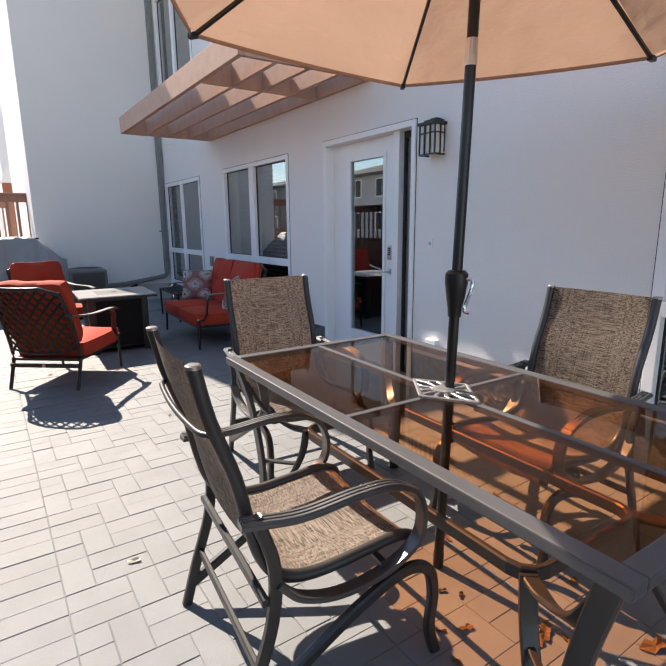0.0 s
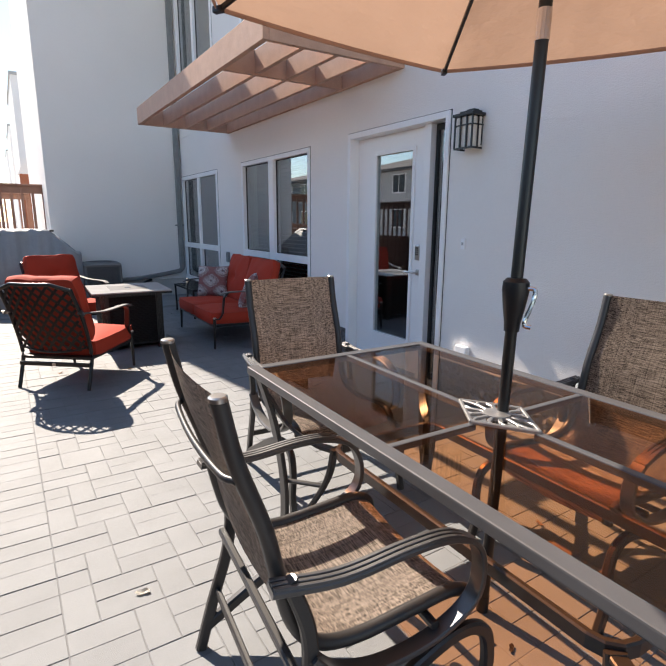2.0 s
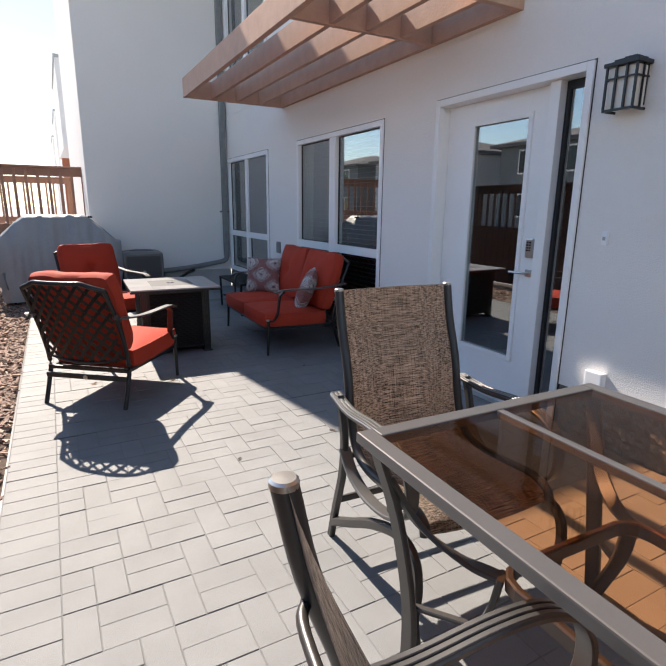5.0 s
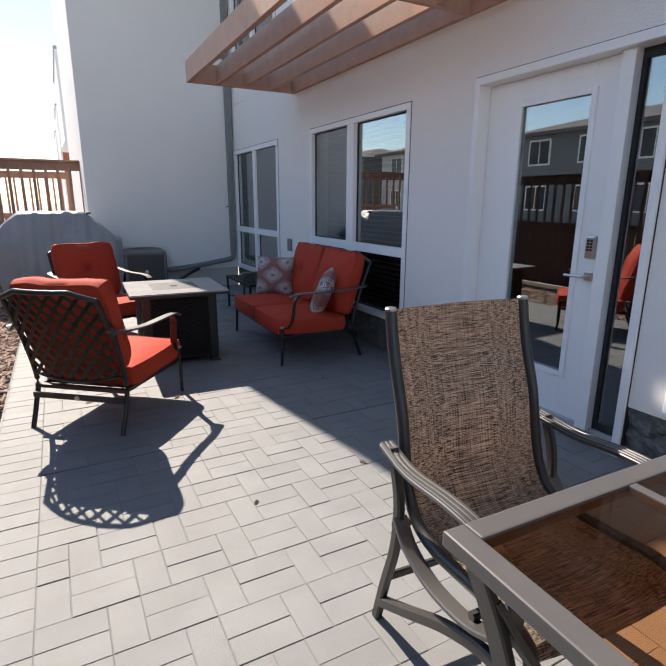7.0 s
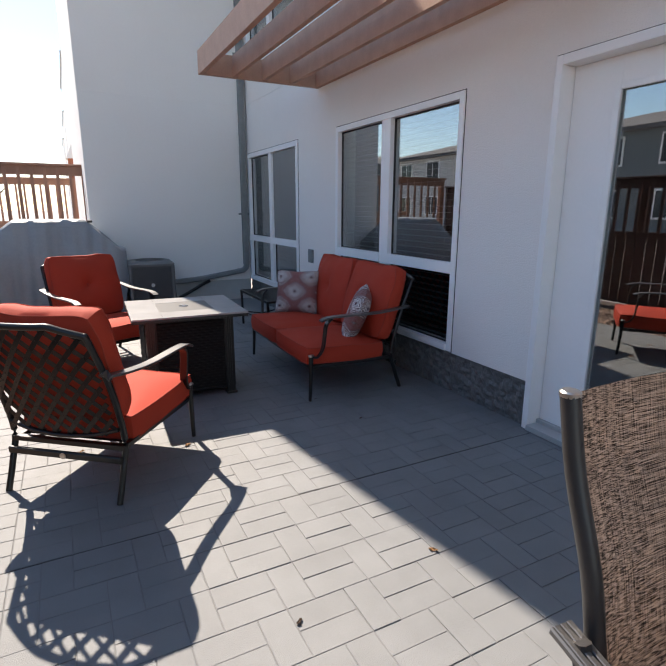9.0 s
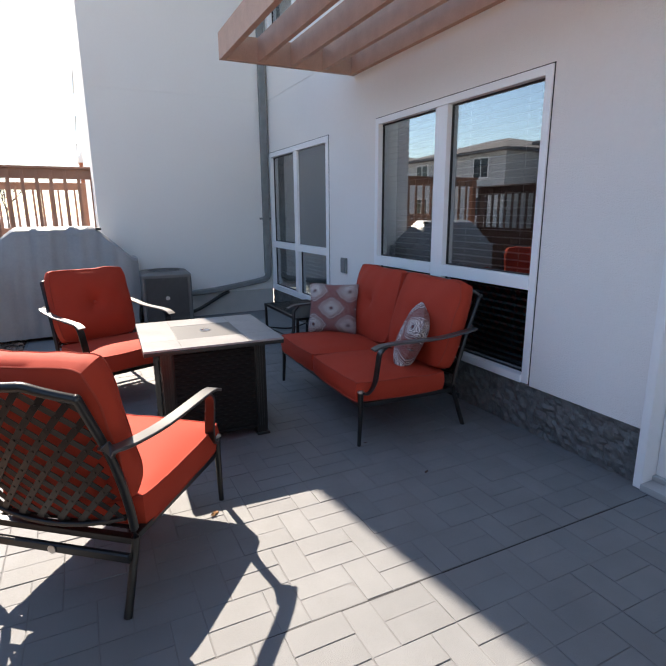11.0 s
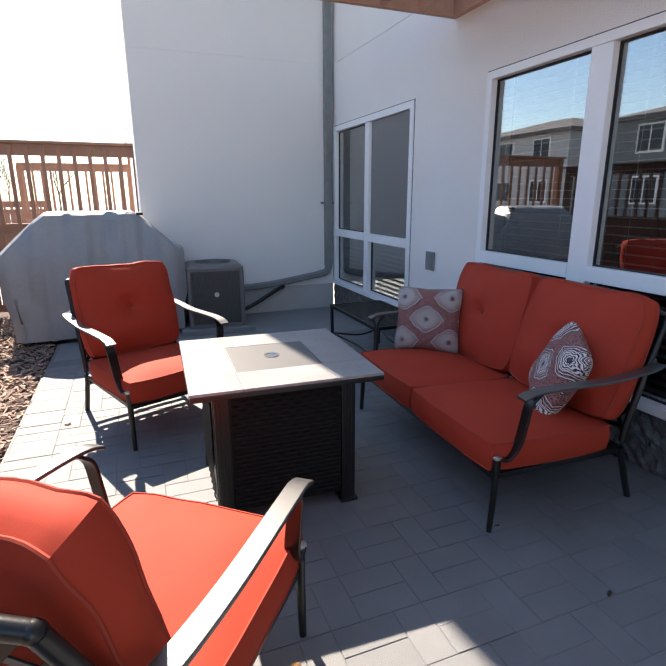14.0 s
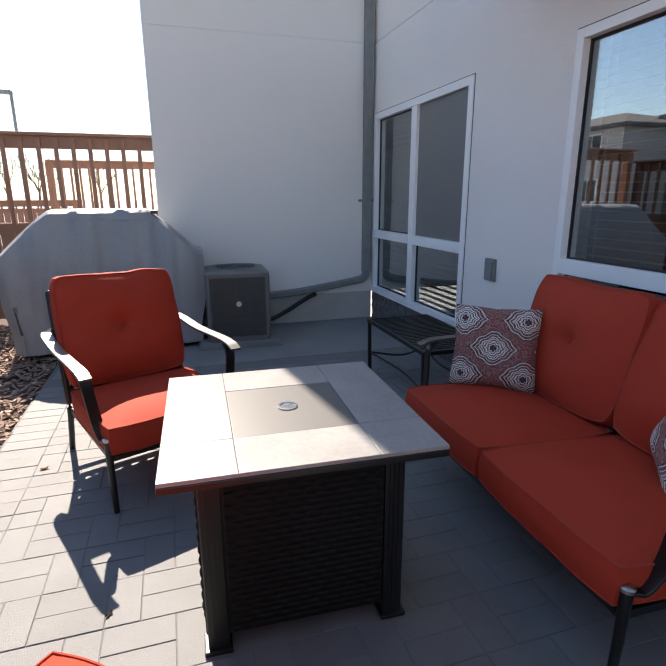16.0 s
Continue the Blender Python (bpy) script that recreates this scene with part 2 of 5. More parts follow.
def cushion(w, d, h, crown=0.03, tuft=0.0, seed=0.0, n=18, wave=0.006, rim_k=0.82, round_k=0.05):
    """A stuffed box cushion, w by d by h round the origin, its faces crowned and softly creased. tuft: a button's dent on top."""
    bm = bmesh.new()
    cols = []
    layers = [(-1.0, 0.0), (-0.98, 0.5), (-0.75, 0.9), (-0.35, 1.0), (0.35, 1.0), (0.75, 0.9), (0.98, 0.5), (1.0, 0.0)]

    puff = 3.0 if tuft else 5.0

    def edge(t):
        return math.copysign(abs(t) ** 0.85, t)

    def top(u, v, sign):
        z = h / 2 * rim_k + crown * (1 if sign > 0 else 0.25) * (1 - u * u) * (1 - v * v) + h / 2 * (1 - rim_k) * (1 - abs(u) ** puff) * (1 - abs(v) ** puff)
        if sign > 0 and tuft:
            r2 = (u * w / 2) ** 2 + (v * d / 2) ** 2
            z -= tuft * math.exp(-r2 / 0.0022) + tuft * 0.55 * math.exp(-r2 / 0.022)
        z += wave * noise.noise(Vector((u * 2.1 * w / 0.5 + seed, v * 2.1 + seed, sign)))
        return z * sign

    grids = []
    for sign in (-1, 1):
        g = []
        for i in range(n + 1):
            row = []
            for j in range(n + 1):
                u, v = edge(2 * i / n - 1), edge(2 * j / n - 1)
                k = 1 - round_k * (u * v) ** 4
                slump = 0.0
                if tuft:
                    slump = max(0, -v) ** 3 * (0.024 * (1 - u * u) + 0.010 * noise.noise(Vector((u * 2.6 + seed, 0.3, 1.1))))
                row.append(bm.verts.new((u * w / 2 * k, v * d / 2 * k + slump, top(u, v, sign))))
            g.append(row)
        for i in range(n):
            for j in range(n):
                bm.faces.new((g[i][j], g[i + 1][j], g[i + 1][j + 1], g[i][j + 1]))
        grids.append(g)

    def rim(g):
        return [g[i][0] for i in range(n)] + [g[n][j] for j in range(n)] + [g[i][n] for i in range(n, 0, -1)] + [g[0][j] for j in range(n, 0, -1)]
    lo, hi = rim(grids[0]), rim(grids[1])
    prev = lo
    for k in (0.25, 0.5, 0.75):
        ring = []
        for a, b in zip(lo, hi):
            p = a.co.lerp(b.co, k)
            p += Vector((p.x, p.y, 0)).normalized() * (0.016 if tuft else 0.010) * math.sin(math.pi * k)
            ring.append(bm.verts.new(p))
        for j in range(len(ring)):
            q = (j + 1) % len(ring)
            bm.faces.new((prev[j], prev[q], ring[q], ring[j]))
        prev = ring
    for j in range(len(hi)):
        q = (j + 1) % len(hi)
        bm.faces.new((prev[j], prev[q], hi[q], hi[j]))
    return bm, [[v.co.copy() for v in side] for side in (lo, hi)]


def piping(rim, r=0.004):
    """A corded seam that follows a cushion's edge."""
    return bar(rim + rim[:2], r * 2, sides=6, curve=0)


def wall_with_holes(name, x0, x1, y0, y1, z0, z1, holes, material, label):
    """A wall along y, between x0 and x1, with (ya, yb, za, zb) openings through it."""
    ys = sorted({y0, y1, *(h for q in holes for h in q[:2])})
    zs = sorted({z0, z1, *(h for q in holes for h in q[2:])})
    bm = bmesh.new()
    solid = {}
    for i in range(len(ys) - 1):
        for k in range(len(zs) - 1):
            cy, cz = (ys[i] + ys[i + 1]) / 2, (zs[k] + zs[k + 1]) / 2
            solid[i, k] = not any(a < cy < b and c < cz < d for a, b, c, d in holes)
    cache = {}

    def v(x, y, z):
        if (x, y, z) not in cache:
            cache[x, y, z] = bm.verts.new((x, y, z))
        return cache[x, y, z]
    for (i, k), on in solid.items():
        if not on:
            continue
        a, b, c, d = ys[i], ys[i + 1], zs[k], zs[k + 1]
        for x in (x0, x1):
            bm.faces.new((v(x, a, c), v(x, b, c), v(x, b, d), v(x, a, d)))
        for key, p, q in (((i - 1, k), (a, c), (a, d)), ((i + 1, k), (b, c), (b, d)), ((i, k - 1), (a, c), (b, c)), ((i, k + 1), (a, d), (b, d))):
            if not solid.get(key, False):
                bm.faces.new((v(x0, *p), v(x0, *q), v(x1, *q), v(x1, *p)))
    return tagged(part(name, bm, material), label, "wall", kind="structure")


# ---- plan ----
WX = 3.06        # face of the house wall
EY = 10.0        # face of the end wall
EX = 0.905       # free edge of the end wall
PLINTH = 0.30
WINDOWS = [(8.13, 9.95, 0.31, 2.10), (5.325, 7.18, 0.31, 2.11), (-0.32, 1.46, 0.31, 2.11)]
DOOR = (3.285, 4.60, 0.0, 2.14)
UPPER = [(8.13, 9.85, 3.35, 5.1), (5.4, 7.1, 3.35, 5.1)]

# ---- ground and walls ----
bm = bmesh.new()
box(bm, (-300, -300, -0.3), (300, 300, -0.12))
tagged(part("ground", bm, ASPHALT), "pale grey asphalt ground reaching to the horizon", "ground", kind="structure")
patio = tagged(part("patio_bed", boxes(((0.045, -4.0, -0.12), (WX + 0.3, EY, -0.0024))), JOINT), "sand bed under the patio pavers", "floor", kind="structure")

def grown(holes):
    return [(a - 0.007, b + 0.007, c - 0.007, d + 0.007) for a, b, c, d in holes]


WALL_LABEL = "off-white stucco house wall with windows and a door"
wall_with_holes("wall_east", WX, WX + 0.22, -5, EY, PLINTH, 2.742, grown(WINDOWS) + [(DOOR[0] - 0.006, DOOR[1] + 0.006, PLINTH, DOOR[3] + 0.006)], STUCCO, WALL_LABEL)
wall_with_holes("wall_east_joint", WX + 0.006, WX + 0.22, -5, EY, 2.742, 2.751, [], STUCCO, "recessed control joint in the stucco wall")
wall_with_holes("wall_east_upper", WX, WX + 0.22, -5, EY, 2.751, 6.5, grown(UPPER), STUCCO, "off-white stucco upper wall of the house")


def rough_strip(y0, y1, step):
    """A cast strip whose face is broken up like split stone."""
    bm = bmesh.new()
    ny, nz = int((y1 - y0) / step), max(4, int((PLINTH + 0.1) / step))
    g = []
    for i in range(ny + 1):
        row = []
        for k in range(nz + 1):
            y, z = y0 + (y1 - y0) * i / ny, -0.1 + (PLINTH + 0.1) * k / nz
            v = Vector((y * 22, z * 26, 0.5))
            d = 0.018 * noise.noise(v) + 0.013 * noise.noise(v * 2.3) + 0.007 * noise.noise(v * 5.1)
            row.append(bm.verts.new((WX + 0.022 - (d if 0 < k < nz else 0), y, z)))
        g.append(row)
    back = []
    for i in (0, ny):
        back.append([bm.verts.new((WX + 0.2, g[i][k].co.y, g[i][k].co.z)) for k in (0, nz)])
    for i in range(ny):
        for k in range(nz):
            bm.faces.new((g[i][k], g[i + 1][k], g[i + 1][k + 1], g[i][k + 1]))
    bm.faces.new([g[i][nz] for i in range(ny + 1)] + [back[1][1], back[0][1]])
    bm.faces.new([g[0][k] for k in range(nz + 1)] + [back[0][1], back[0][0]])
    bm.faces.new([g[ny][k] for k in range(nz + 1)] + [back[1][1], back[1][0]])
    return tagged(part("plinth", bm, STONE), "rough grey concrete foundation strip below the stucco", "plinth", kind="structure")


rough_strip(-5, 1.5, 0.06)
rough_strip(1.5, DOOR[0] - 0.006, 0.02)
rough_strip(DOOR[1] + 0.006, 7.2, 0.02)
rough_strip(7.2, EY, 0.04)
bm = boxes(((EX, EY, 0.30), (8, EY + 0.25, 2.742)), ((EX, EY + 0.006, 2.742), (8, EY + 0.25, 2.752)), ((EX, EY, 2.752), (8, EY + 0.25, 6.88)), ((EX, EY + 0.25, -0.1), (EX + 0.25, 15.0, 6.88)))
tagged(part("wall_north", bm, STUCCO), "tall off-white stucco end wall with a control joint", "wall", kind="structure")
tagged(part("plinth", boxes(((EX + 0.02, EY + 0.015, -0.1), (WX + 0.01, EY + 0.2, 0.298)), bevel=0.004), FOOTING), "pale concrete footing below the end wall", "plinth", kind="structure")
# unseen roof: overhang sized so its shadow leaves a low sun patch
bm = boxes(((WX - 0.90, -5, 6.5), (9, EY, 6.7)), ((EX, EY, 6.88), (8, 15, 6.94)))
tagged(part("roof_eave", bm, ROOF), "unseen flat roof over the house, its deep eave sized to shade the wall", "roof", kind="structure")
tagged(part("wall_back", boxes(((9, -5, 0), (9.2, EY, 6.5)), ((WX, -5.2, 0), (9.2, -5, 6.5))), STUCCO), "plain stucco outer walls closing the house", "wall", kind="structure")
# room surfaces, with the indoor dimness put into their colour
tagged(part("wall_inside", boxes(((5.4, -5, 0), (5.5, EY, 3.0)), ((WX + 0.22, -5, -0.1), (9, EY, 0.02)), ((WX + 0.22, -5, 2.9), (9, EY, 3.0)), ((WX + 0.22, 4.75, 0.02), (5.4, 4.85, 2.9)), ((WX + 0.22, 7.6, 0.02), (5.4, 7.7, 2.9))), DARK_ROOM), "inner walls and floor behind the windows, coloured dark for the rooms' shade", "wall", kind="structure")


# ---- windows and door ----
def pane_box(y0, y1, z0, z1, x):
    return boxes(((x, y0, z0), (x + 0.006, y1, z1)))


def make_window(number, y0, y1, z0, z1, rail, label, blinds=(1, 1, 1, 1), screens=(0, 0, 0, 0), f=0.06, ym=None, half=0.05):
    w = thing("window_%d" % number, pose(0, 0, 0), label, "window", kind="structure")
    x0, x1 = WX - 0.012, WX + 0.085
    ym = ym or (y0 + y1) / 2
    bm = boxes(((x0, y0, z0), (x1, y0 + f, z1)), ((x0, y1 - f, z0), (x1, y1, z1)), ((x0, y0 + f, z1 - f), (x1, y1 - f, z1)), ((x0 - 0.01, y0 + f, z0), (x1, y1 - f, z0 + f)),
               ((x0 + 0.004, ym - half, z0 + f), (x1, ym + half, z1 - f)), bevel=0.004)
    part("window_frame", bm, WHITE, w, "white vinyl frame")
    o = 0.007
    part("joint_line", boxes(((WX - 0.002, y0 - o, z0 - o), (x1, y0 - 0.0005, z1 + o)), ((WX - 0.002, y1 + 0.0005, z0 - o), (x1, y1 + o, z1 + o)), ((WX - 0.002, y0, z1 + 0.0005), (x1, y1, z1 + o)), ((WX - 0.002, y0, z0 - o), (x1, y1, z0 - 0.0005))), BLACK_LINE, w, "dark joint round the frame")
    if rail:
        part("window_rail", boxes(((x0 - 0.002, y0 + f, rail - 0.04), (x1, ym - half, rail + 0.04)), ((x0 - 0.002, ym + half, rail - 0.04), (x1, y1 - f, rail + 0.04)), bevel=0.004), WHITE, w)
    rows = [(z0 + f, rail - 0.04), (rail + 0.04, z1 - f)] if rail else [(z0 + f, z1 - f)]
    k = 0
    for za, zb in rows:
        for ya, yb in ((y0 + f, ym - half), (ym + half, y1 - f)):
            s = 0.009
            g0, g1 = WX + 0.033, WX + 0.05
            part("gasket", boxes(((g0, ya, za), (g1, ya + s, zb)), ((g0, yb - s, za), (g1, yb, zb)), ((g0, ya + s, zb - s), (g1, yb - s, zb)), ((g0, ya + s, za), (g1, yb - s, za + s))), BLACK_LINE, w)
            if screens[k]:
                q = part("insect_screen", boxes(((WX + 0.020, ya + 0.002, za + 0.002), (WX + 0.022, yb - 0.002, zb - 0.002))), SCREEN, w, "grey insect screen")
                q.visible_shadow = False
            p = part("pane", pane_box(ya + s, yb - s, za + s, zb - s, WX + 0.04), PANE, w)
            p.visible_shadow = False
            if blinds[k]:
                bm = bmesh.new()
                z = za + 0.03
                while z < zb - 0.02:
                    box(bm, (-0.022, ya + 0.02, -0.0012), (0.022, yb - 0.02, 0.0012), m=pose(WX + 0.085, 0, z, 0, -3, 0))
                    z += 0.046
                for c in (0.2, 0.8):
                    y = ya + (yb - ya) * c
                    box(bm, (WX + 0.061, y - 0.0015, za), (WX + 0.063, y + 0.0015, zb))
                part("blind", bm, BLIND, w, "white slatted blind behind the glass")
            k += 1
    return w


make_window(1, *WINDOWS[0], 0.925, "white-framed four-pane window with slatted blinds", screens=(0, 0, 1, 0))
make_window(2, *WINDOWS[1], 0.925, "large white-framed four-pane window with slatted blinds", f=0.05, ym=6.28, half=0.067)
make_window(3, *WINDOWS[2], 0.905, "white-framed window with slatted blinds")
make_window(4, *UPPER[0], 0, "upper-floor white-framed window", (0, 0))
make_window(5, *UPPER[1], 0, "upper-floor white-framed window", (0, 0))

door = thing("door_1", pose(0, 0, 0), "closed white glazed patio door with a sidelight", "door", kind="structure")
a, b, _, top = DOOR
part("door_casing", boxes(((WX - 0.018, a, 0.0), (WX + 0.16, a + 0.045, top)), ((WX - 0.018, b - 0.045, 0.0), (WX + 0.16, b, top)), ((WX - 0.018, a + 0.045, top - 0.05), (WX + 0.16, b - 0.045, top)), bevel=0.006), WHITE_PAINT, door)
# black strip round the casing draws the shadow line along the caulk
o_ = 0.006
part("joint_line", boxes(((WX - 0.003, a - o_, 0.0), (WX + 0.1, a - 0.0005, top + o_)), ((WX - 0.003, b + 0.0005, 0.0), (WX + 0.1, b + o_, top + o_)), ((WX - 0.003, a, top + 0.0005), (WX + 0.1, b, top + o_))), BLACK_LINE, door, "dark strip for the caulk's shadow round the casing")
part("mullion_post", boxes(((WX + 0.03, 3.525, 0.05), (WX + 0.16, 3.60, top - 0.05)), bevel=0.004), WHITE_PAINT, door)
part("threshold", boxes(((WX - 0.03, a + 0.045, 0.0), (WX + 0.16, b - 0.045, 0.035)), ((WX + 0.06, a + 0.045, 0.035), (WX + 0.16, b - 0.045, 0.06)), bevel=0.004), GREY_PAINT, door, "grey metal threshold")
sx = WX + 0.085
g = (3.775, 4.27, 0.33, 1.93)
part("door_leaf", boxes(((sx, 3.602, 0.06), (sx + 0.045, g[0], top - 0.052)), ((sx, g[1], 0.06), (sx + 0.045, b - 0.047, top - 0.052)), ((sx, g[0], 0.06), (sx + 0.045, g[1], g[2])), ((sx, g[0], g[3]), (sx + 0.045, g[1], top - 0.052)), bevel=0.002), WHITE_PAINT, door, "white painted door leaf")
m_ = 0.028
part("glazing_bead", boxes(((sx - 0.012, g[0] - m_, g[2] - m_), (sx + 0.004, g[0] + 0.006, g[3] + m_)), ((sx - 0.012, g[1] - 0.006, g[2] - m_), (sx + 0.004, g[1] + m_, g[3] + m_)), ((sx - 0.012, g[0] + 0.006, g[3] - 0.006), (sx + 0.004, g[1] - 0.006, g[3] + m_)), ((sx - 0.012, g[0] + 0.006, g[2] - m_), (sx + 0.004, g[1] - 0.006, g[2] + 0.006)), bevel=0.004), WHITE_PAINT, door)
p = part("pane", pane_box(g[0], g[1], g[2], g[3], sx + 0.012), PANE, door)
p.visible_shadow = False
part("sidelight_frame", boxes(((sx, a + 0.047, 0.06), (sx + 0.04, a + 0.075, top - 0.052)), ((sx, 3.50, 0.06), (sx + 0.04, 3.523, top - 0.052)), ((sx, a + 0.075, top - 0.1), (sx + 0.04, 3.50, top - 0.052)), ((sx, a + 0.075, 0.06), (sx + 0.04, 3.50, 0.10))), BLACK_LINE, door, "dark sidelight frame")
p = part("pane", pane_box(a + 0.075, 3.50, 0.10, top - 0.1, sx + 0.012), PANE, door)
p.visible_shadow = False
lock = part("keypad_lock", boxes(((sx - 0.028, 3.635, 1.04), (sx, 3.695, 1.17)), bevel=0.012), NICKEL, door, "brushed nickel keypad deadbolt")
bm = bmesh.new()
for i in range(4):
    for j in range(2):
        box(bm, (sx - 0.031, 3.648 + j * 0.02, 1.085 + i * 0.017), (sx - 0.0285, 3.662 + j * 0.02, 1.096 + i * 0.017))
part("key_buttons", bm, BLACK_PLASTIC, lock)
handle = part("door_handle", boxes(((sx - 0.012, 3.64, 0.915), (sx, 3.69, 0.965)), bevel=0.004), NICKEL, door, "brushed nickel lever handle")
part("lever", bar([(sx - 0.01, 3.665, 0.94), (sx - 0.05, 3.668, 0.94), (sx - 0.055, 3.70, 0.94), (sx - 0.052, 3.79, 0.938)], 0.016), NICKEL, handle, smooth=True)


# ---- pergola ----
PERGOLA_WOOD = mat("pergola_stain", (0.54, 0.33, 0.23), 0.65, var=0.14, scale=9, fine=70, bump=0.2, bump_scale=60, coord="World")
pergola = thing("pergola", pose(0, 0, 0), "tan stained timber pergola fixed to the house wall", "pergola")
Z0, Z1 = 2.535, 2.725
part("fascia_beam", boxes(((1.84, 3.83, Z0), (1.885, 7.60, Z1 + 0.01)), bevel=0.003), PERGOLA_WOOD, pergola)
part("ledger", boxes(((WX - 0.045, 3.83, Z0), (WX - 0.001, 7.60, Z1 + 0.005)), bevel=0.003), PERGOLA_WOOD, pergola)
for y in (7.555, 4.66, 3.83):
    part("cross_beam", boxes(((1.887, y, Z0), (WX - 0.047, y + 0.043, Z1)), bevel=0.003), PERGOLA_WOOD, pergola)
for x in (2.15, 2.44, 2.73):
    for ya, yb in ((3.875, 4.658), (4.705, 7.553)):
        part("rafter", boxes(((x, ya, Z0 + 0.006), (x + 0.04, yb, Z1 - 0.004)), bevel=0.003), PERGOLA_WOOD, pergola)
for x in (1.89, 2.152 + 0.04, 2.442 + 0.04, 2.732 + 0.04):
    bm = boxes(((x, 4.704, Z0 + 0.06), (x + 0.03, 4.709, Z1 - 0.04)), ((x, 4.709, Z0 + 0.06), (x + 0.003, 4.745, Z1 - 0.04)))
    part("joist_hanger", bm, NICKEL, pergola, "galvanised steel joist hanger")


# ---- fire pit table ----
def make_fire_pit(m):
    t = thing("fire_pit_table", m, "square fire pit table with stone tile top and black woven base", "fire pit")
    h, s = 0.629, 0.392
    q = 0.19
    part("top_frame", boxes(((-s, -s, h - 0.034), (s, s, h - 0.012)), bevel=0.004), BLACK_METAL, t)
    e, o = s - 0.001, q + 0.0008
    for x0, y0, x1, y1 in ((-e, -e, -o, -q), (-e, -q + 0.0014, -o, e), (o, -e, e, -q), (o, -q + 0.0014, e, e), (-q, -e, q, -o), (-q, o, q, e)):
        part("stone_tile", boxes(((x0, y0, h - 0.012), (x1, y1, h)), bevel=0.002), TILE, t)
    lid = part("burner_lid", boxes(((-q, -q, h - 0.010), (q, q, h - 0.001)), bevel=0.003), LID, t, "grey steel burner lid")
    part("lid_button", lathe([(0.034, 0), (0.034, 0.004), (0.026, 0.0045), (0.026, 0.0015), (0.0, 0.0015)], 24, (0, 0, h - 0.001)), CHROME, lid, smooth=True)
    r = 0.30
    body = part("body", boxes(((-r + 0.05, -r + 0.012, 0.05), (r - 0.05, r - 0.012, h - 0.034)), ((-r + 0.012, -r + 0.05, 0.05), (r - 0.012, r - 0.05, h - 0.034))), BLACK_METAL, t)
    for sx_ in (-1, 1):
        for sy_ in (-1, 1):
            bm = boxes(((sx_ * (r - 0.062), sy_ * (r - 0.062), 0.012), (sx_ * r, sy_ * r, h - 0.034)), bevel=0.004)
            leg = part("leg", bm, BLACK_METAL, t)
            for c in (0.016, 0.030, 0.044):
                part("flute", boxes(((sx_ * (r - c - 0.004), sy_ * r, 0.06), (sx_ * (r - c + 0.004), sy_ * (r + 0.004), h - 0.05))), BLACK_METAL, leg)
                part("flute", boxes(((sx_ * r, sy_ * (r - c - 0.004), 0.06), (sx_ * (r + 0.004), sy_ * (r - c + 0.004), h - 0.05))), BLACK_METAL, leg)
            part("foot", boxes(((sx_ * (r - 0.07), sy_ * (r - 0.07), 0), (sx_ * (r + 0.012), sy_ * (r + 0.012), 0.016)), bevel=0.004), BLACK_METAL, leg)
    # woven panels: one sheet of strands over and under
    for k in range(4):
        bm = bmesh.new()
        rows_, cols_ = 25, 16
        z0, z1, x0, x1 = 0.07, h - 0.06, -r + 0.07, r - 0.07
        grid = []
        for i in range(rows_ * 3 + 1):
            row_, ph = divmod(i, 3)
            z = z0 + (z1 - z0) * (row_ + (0.0, 0.22, 0.78)[ph]) / rows_
            line = []
            for j in range(cols_ * 2 + 1):
                x = x0 + (x1 - x0) * j / (cols_ * 2)
                out = 0.0 if ph == 0 else 0.003 + 0.0035 * math.sin(math.pi * (j / 2 + row_))
                line.append(bm.verts.new((x, -r - 0.006 - out, z)))
            grid.append(line)
        for p, q in zip(grid, grid[1:]):
            for j in range(cols_ * 2):
                bm.faces.new((p[j], p[j + 1], q[j + 1], q[j]))
        bmesh.ops.transform(bm, matrix=pose(0, 0, 0, 0, 0, 90 * k), verts=bm.verts)
        part("woven_panel", bm, WICKER, body, "black woven resin panel", smooth=True)
    return t


TILE = mat("stone_tile", (0.36, 0.35, 0.34), 0.3, var=0.26, scale=5, fine=60, bump=0.05, bump_scale=30)
LID = mat("grey_lid", (0.13, 0.128, 0.126), 0.38, var=0.05, scale=3, fine=200)
WICKER = mat("black_wicker", (0.006, 0.0055, 0.005), 0.55, var=0.25, scale=30, fine=200, **{"Specular IOR Level": 0.2})
make_fire_pit(pose(1.33, 6.34, 0, 0, 0, -2.5))


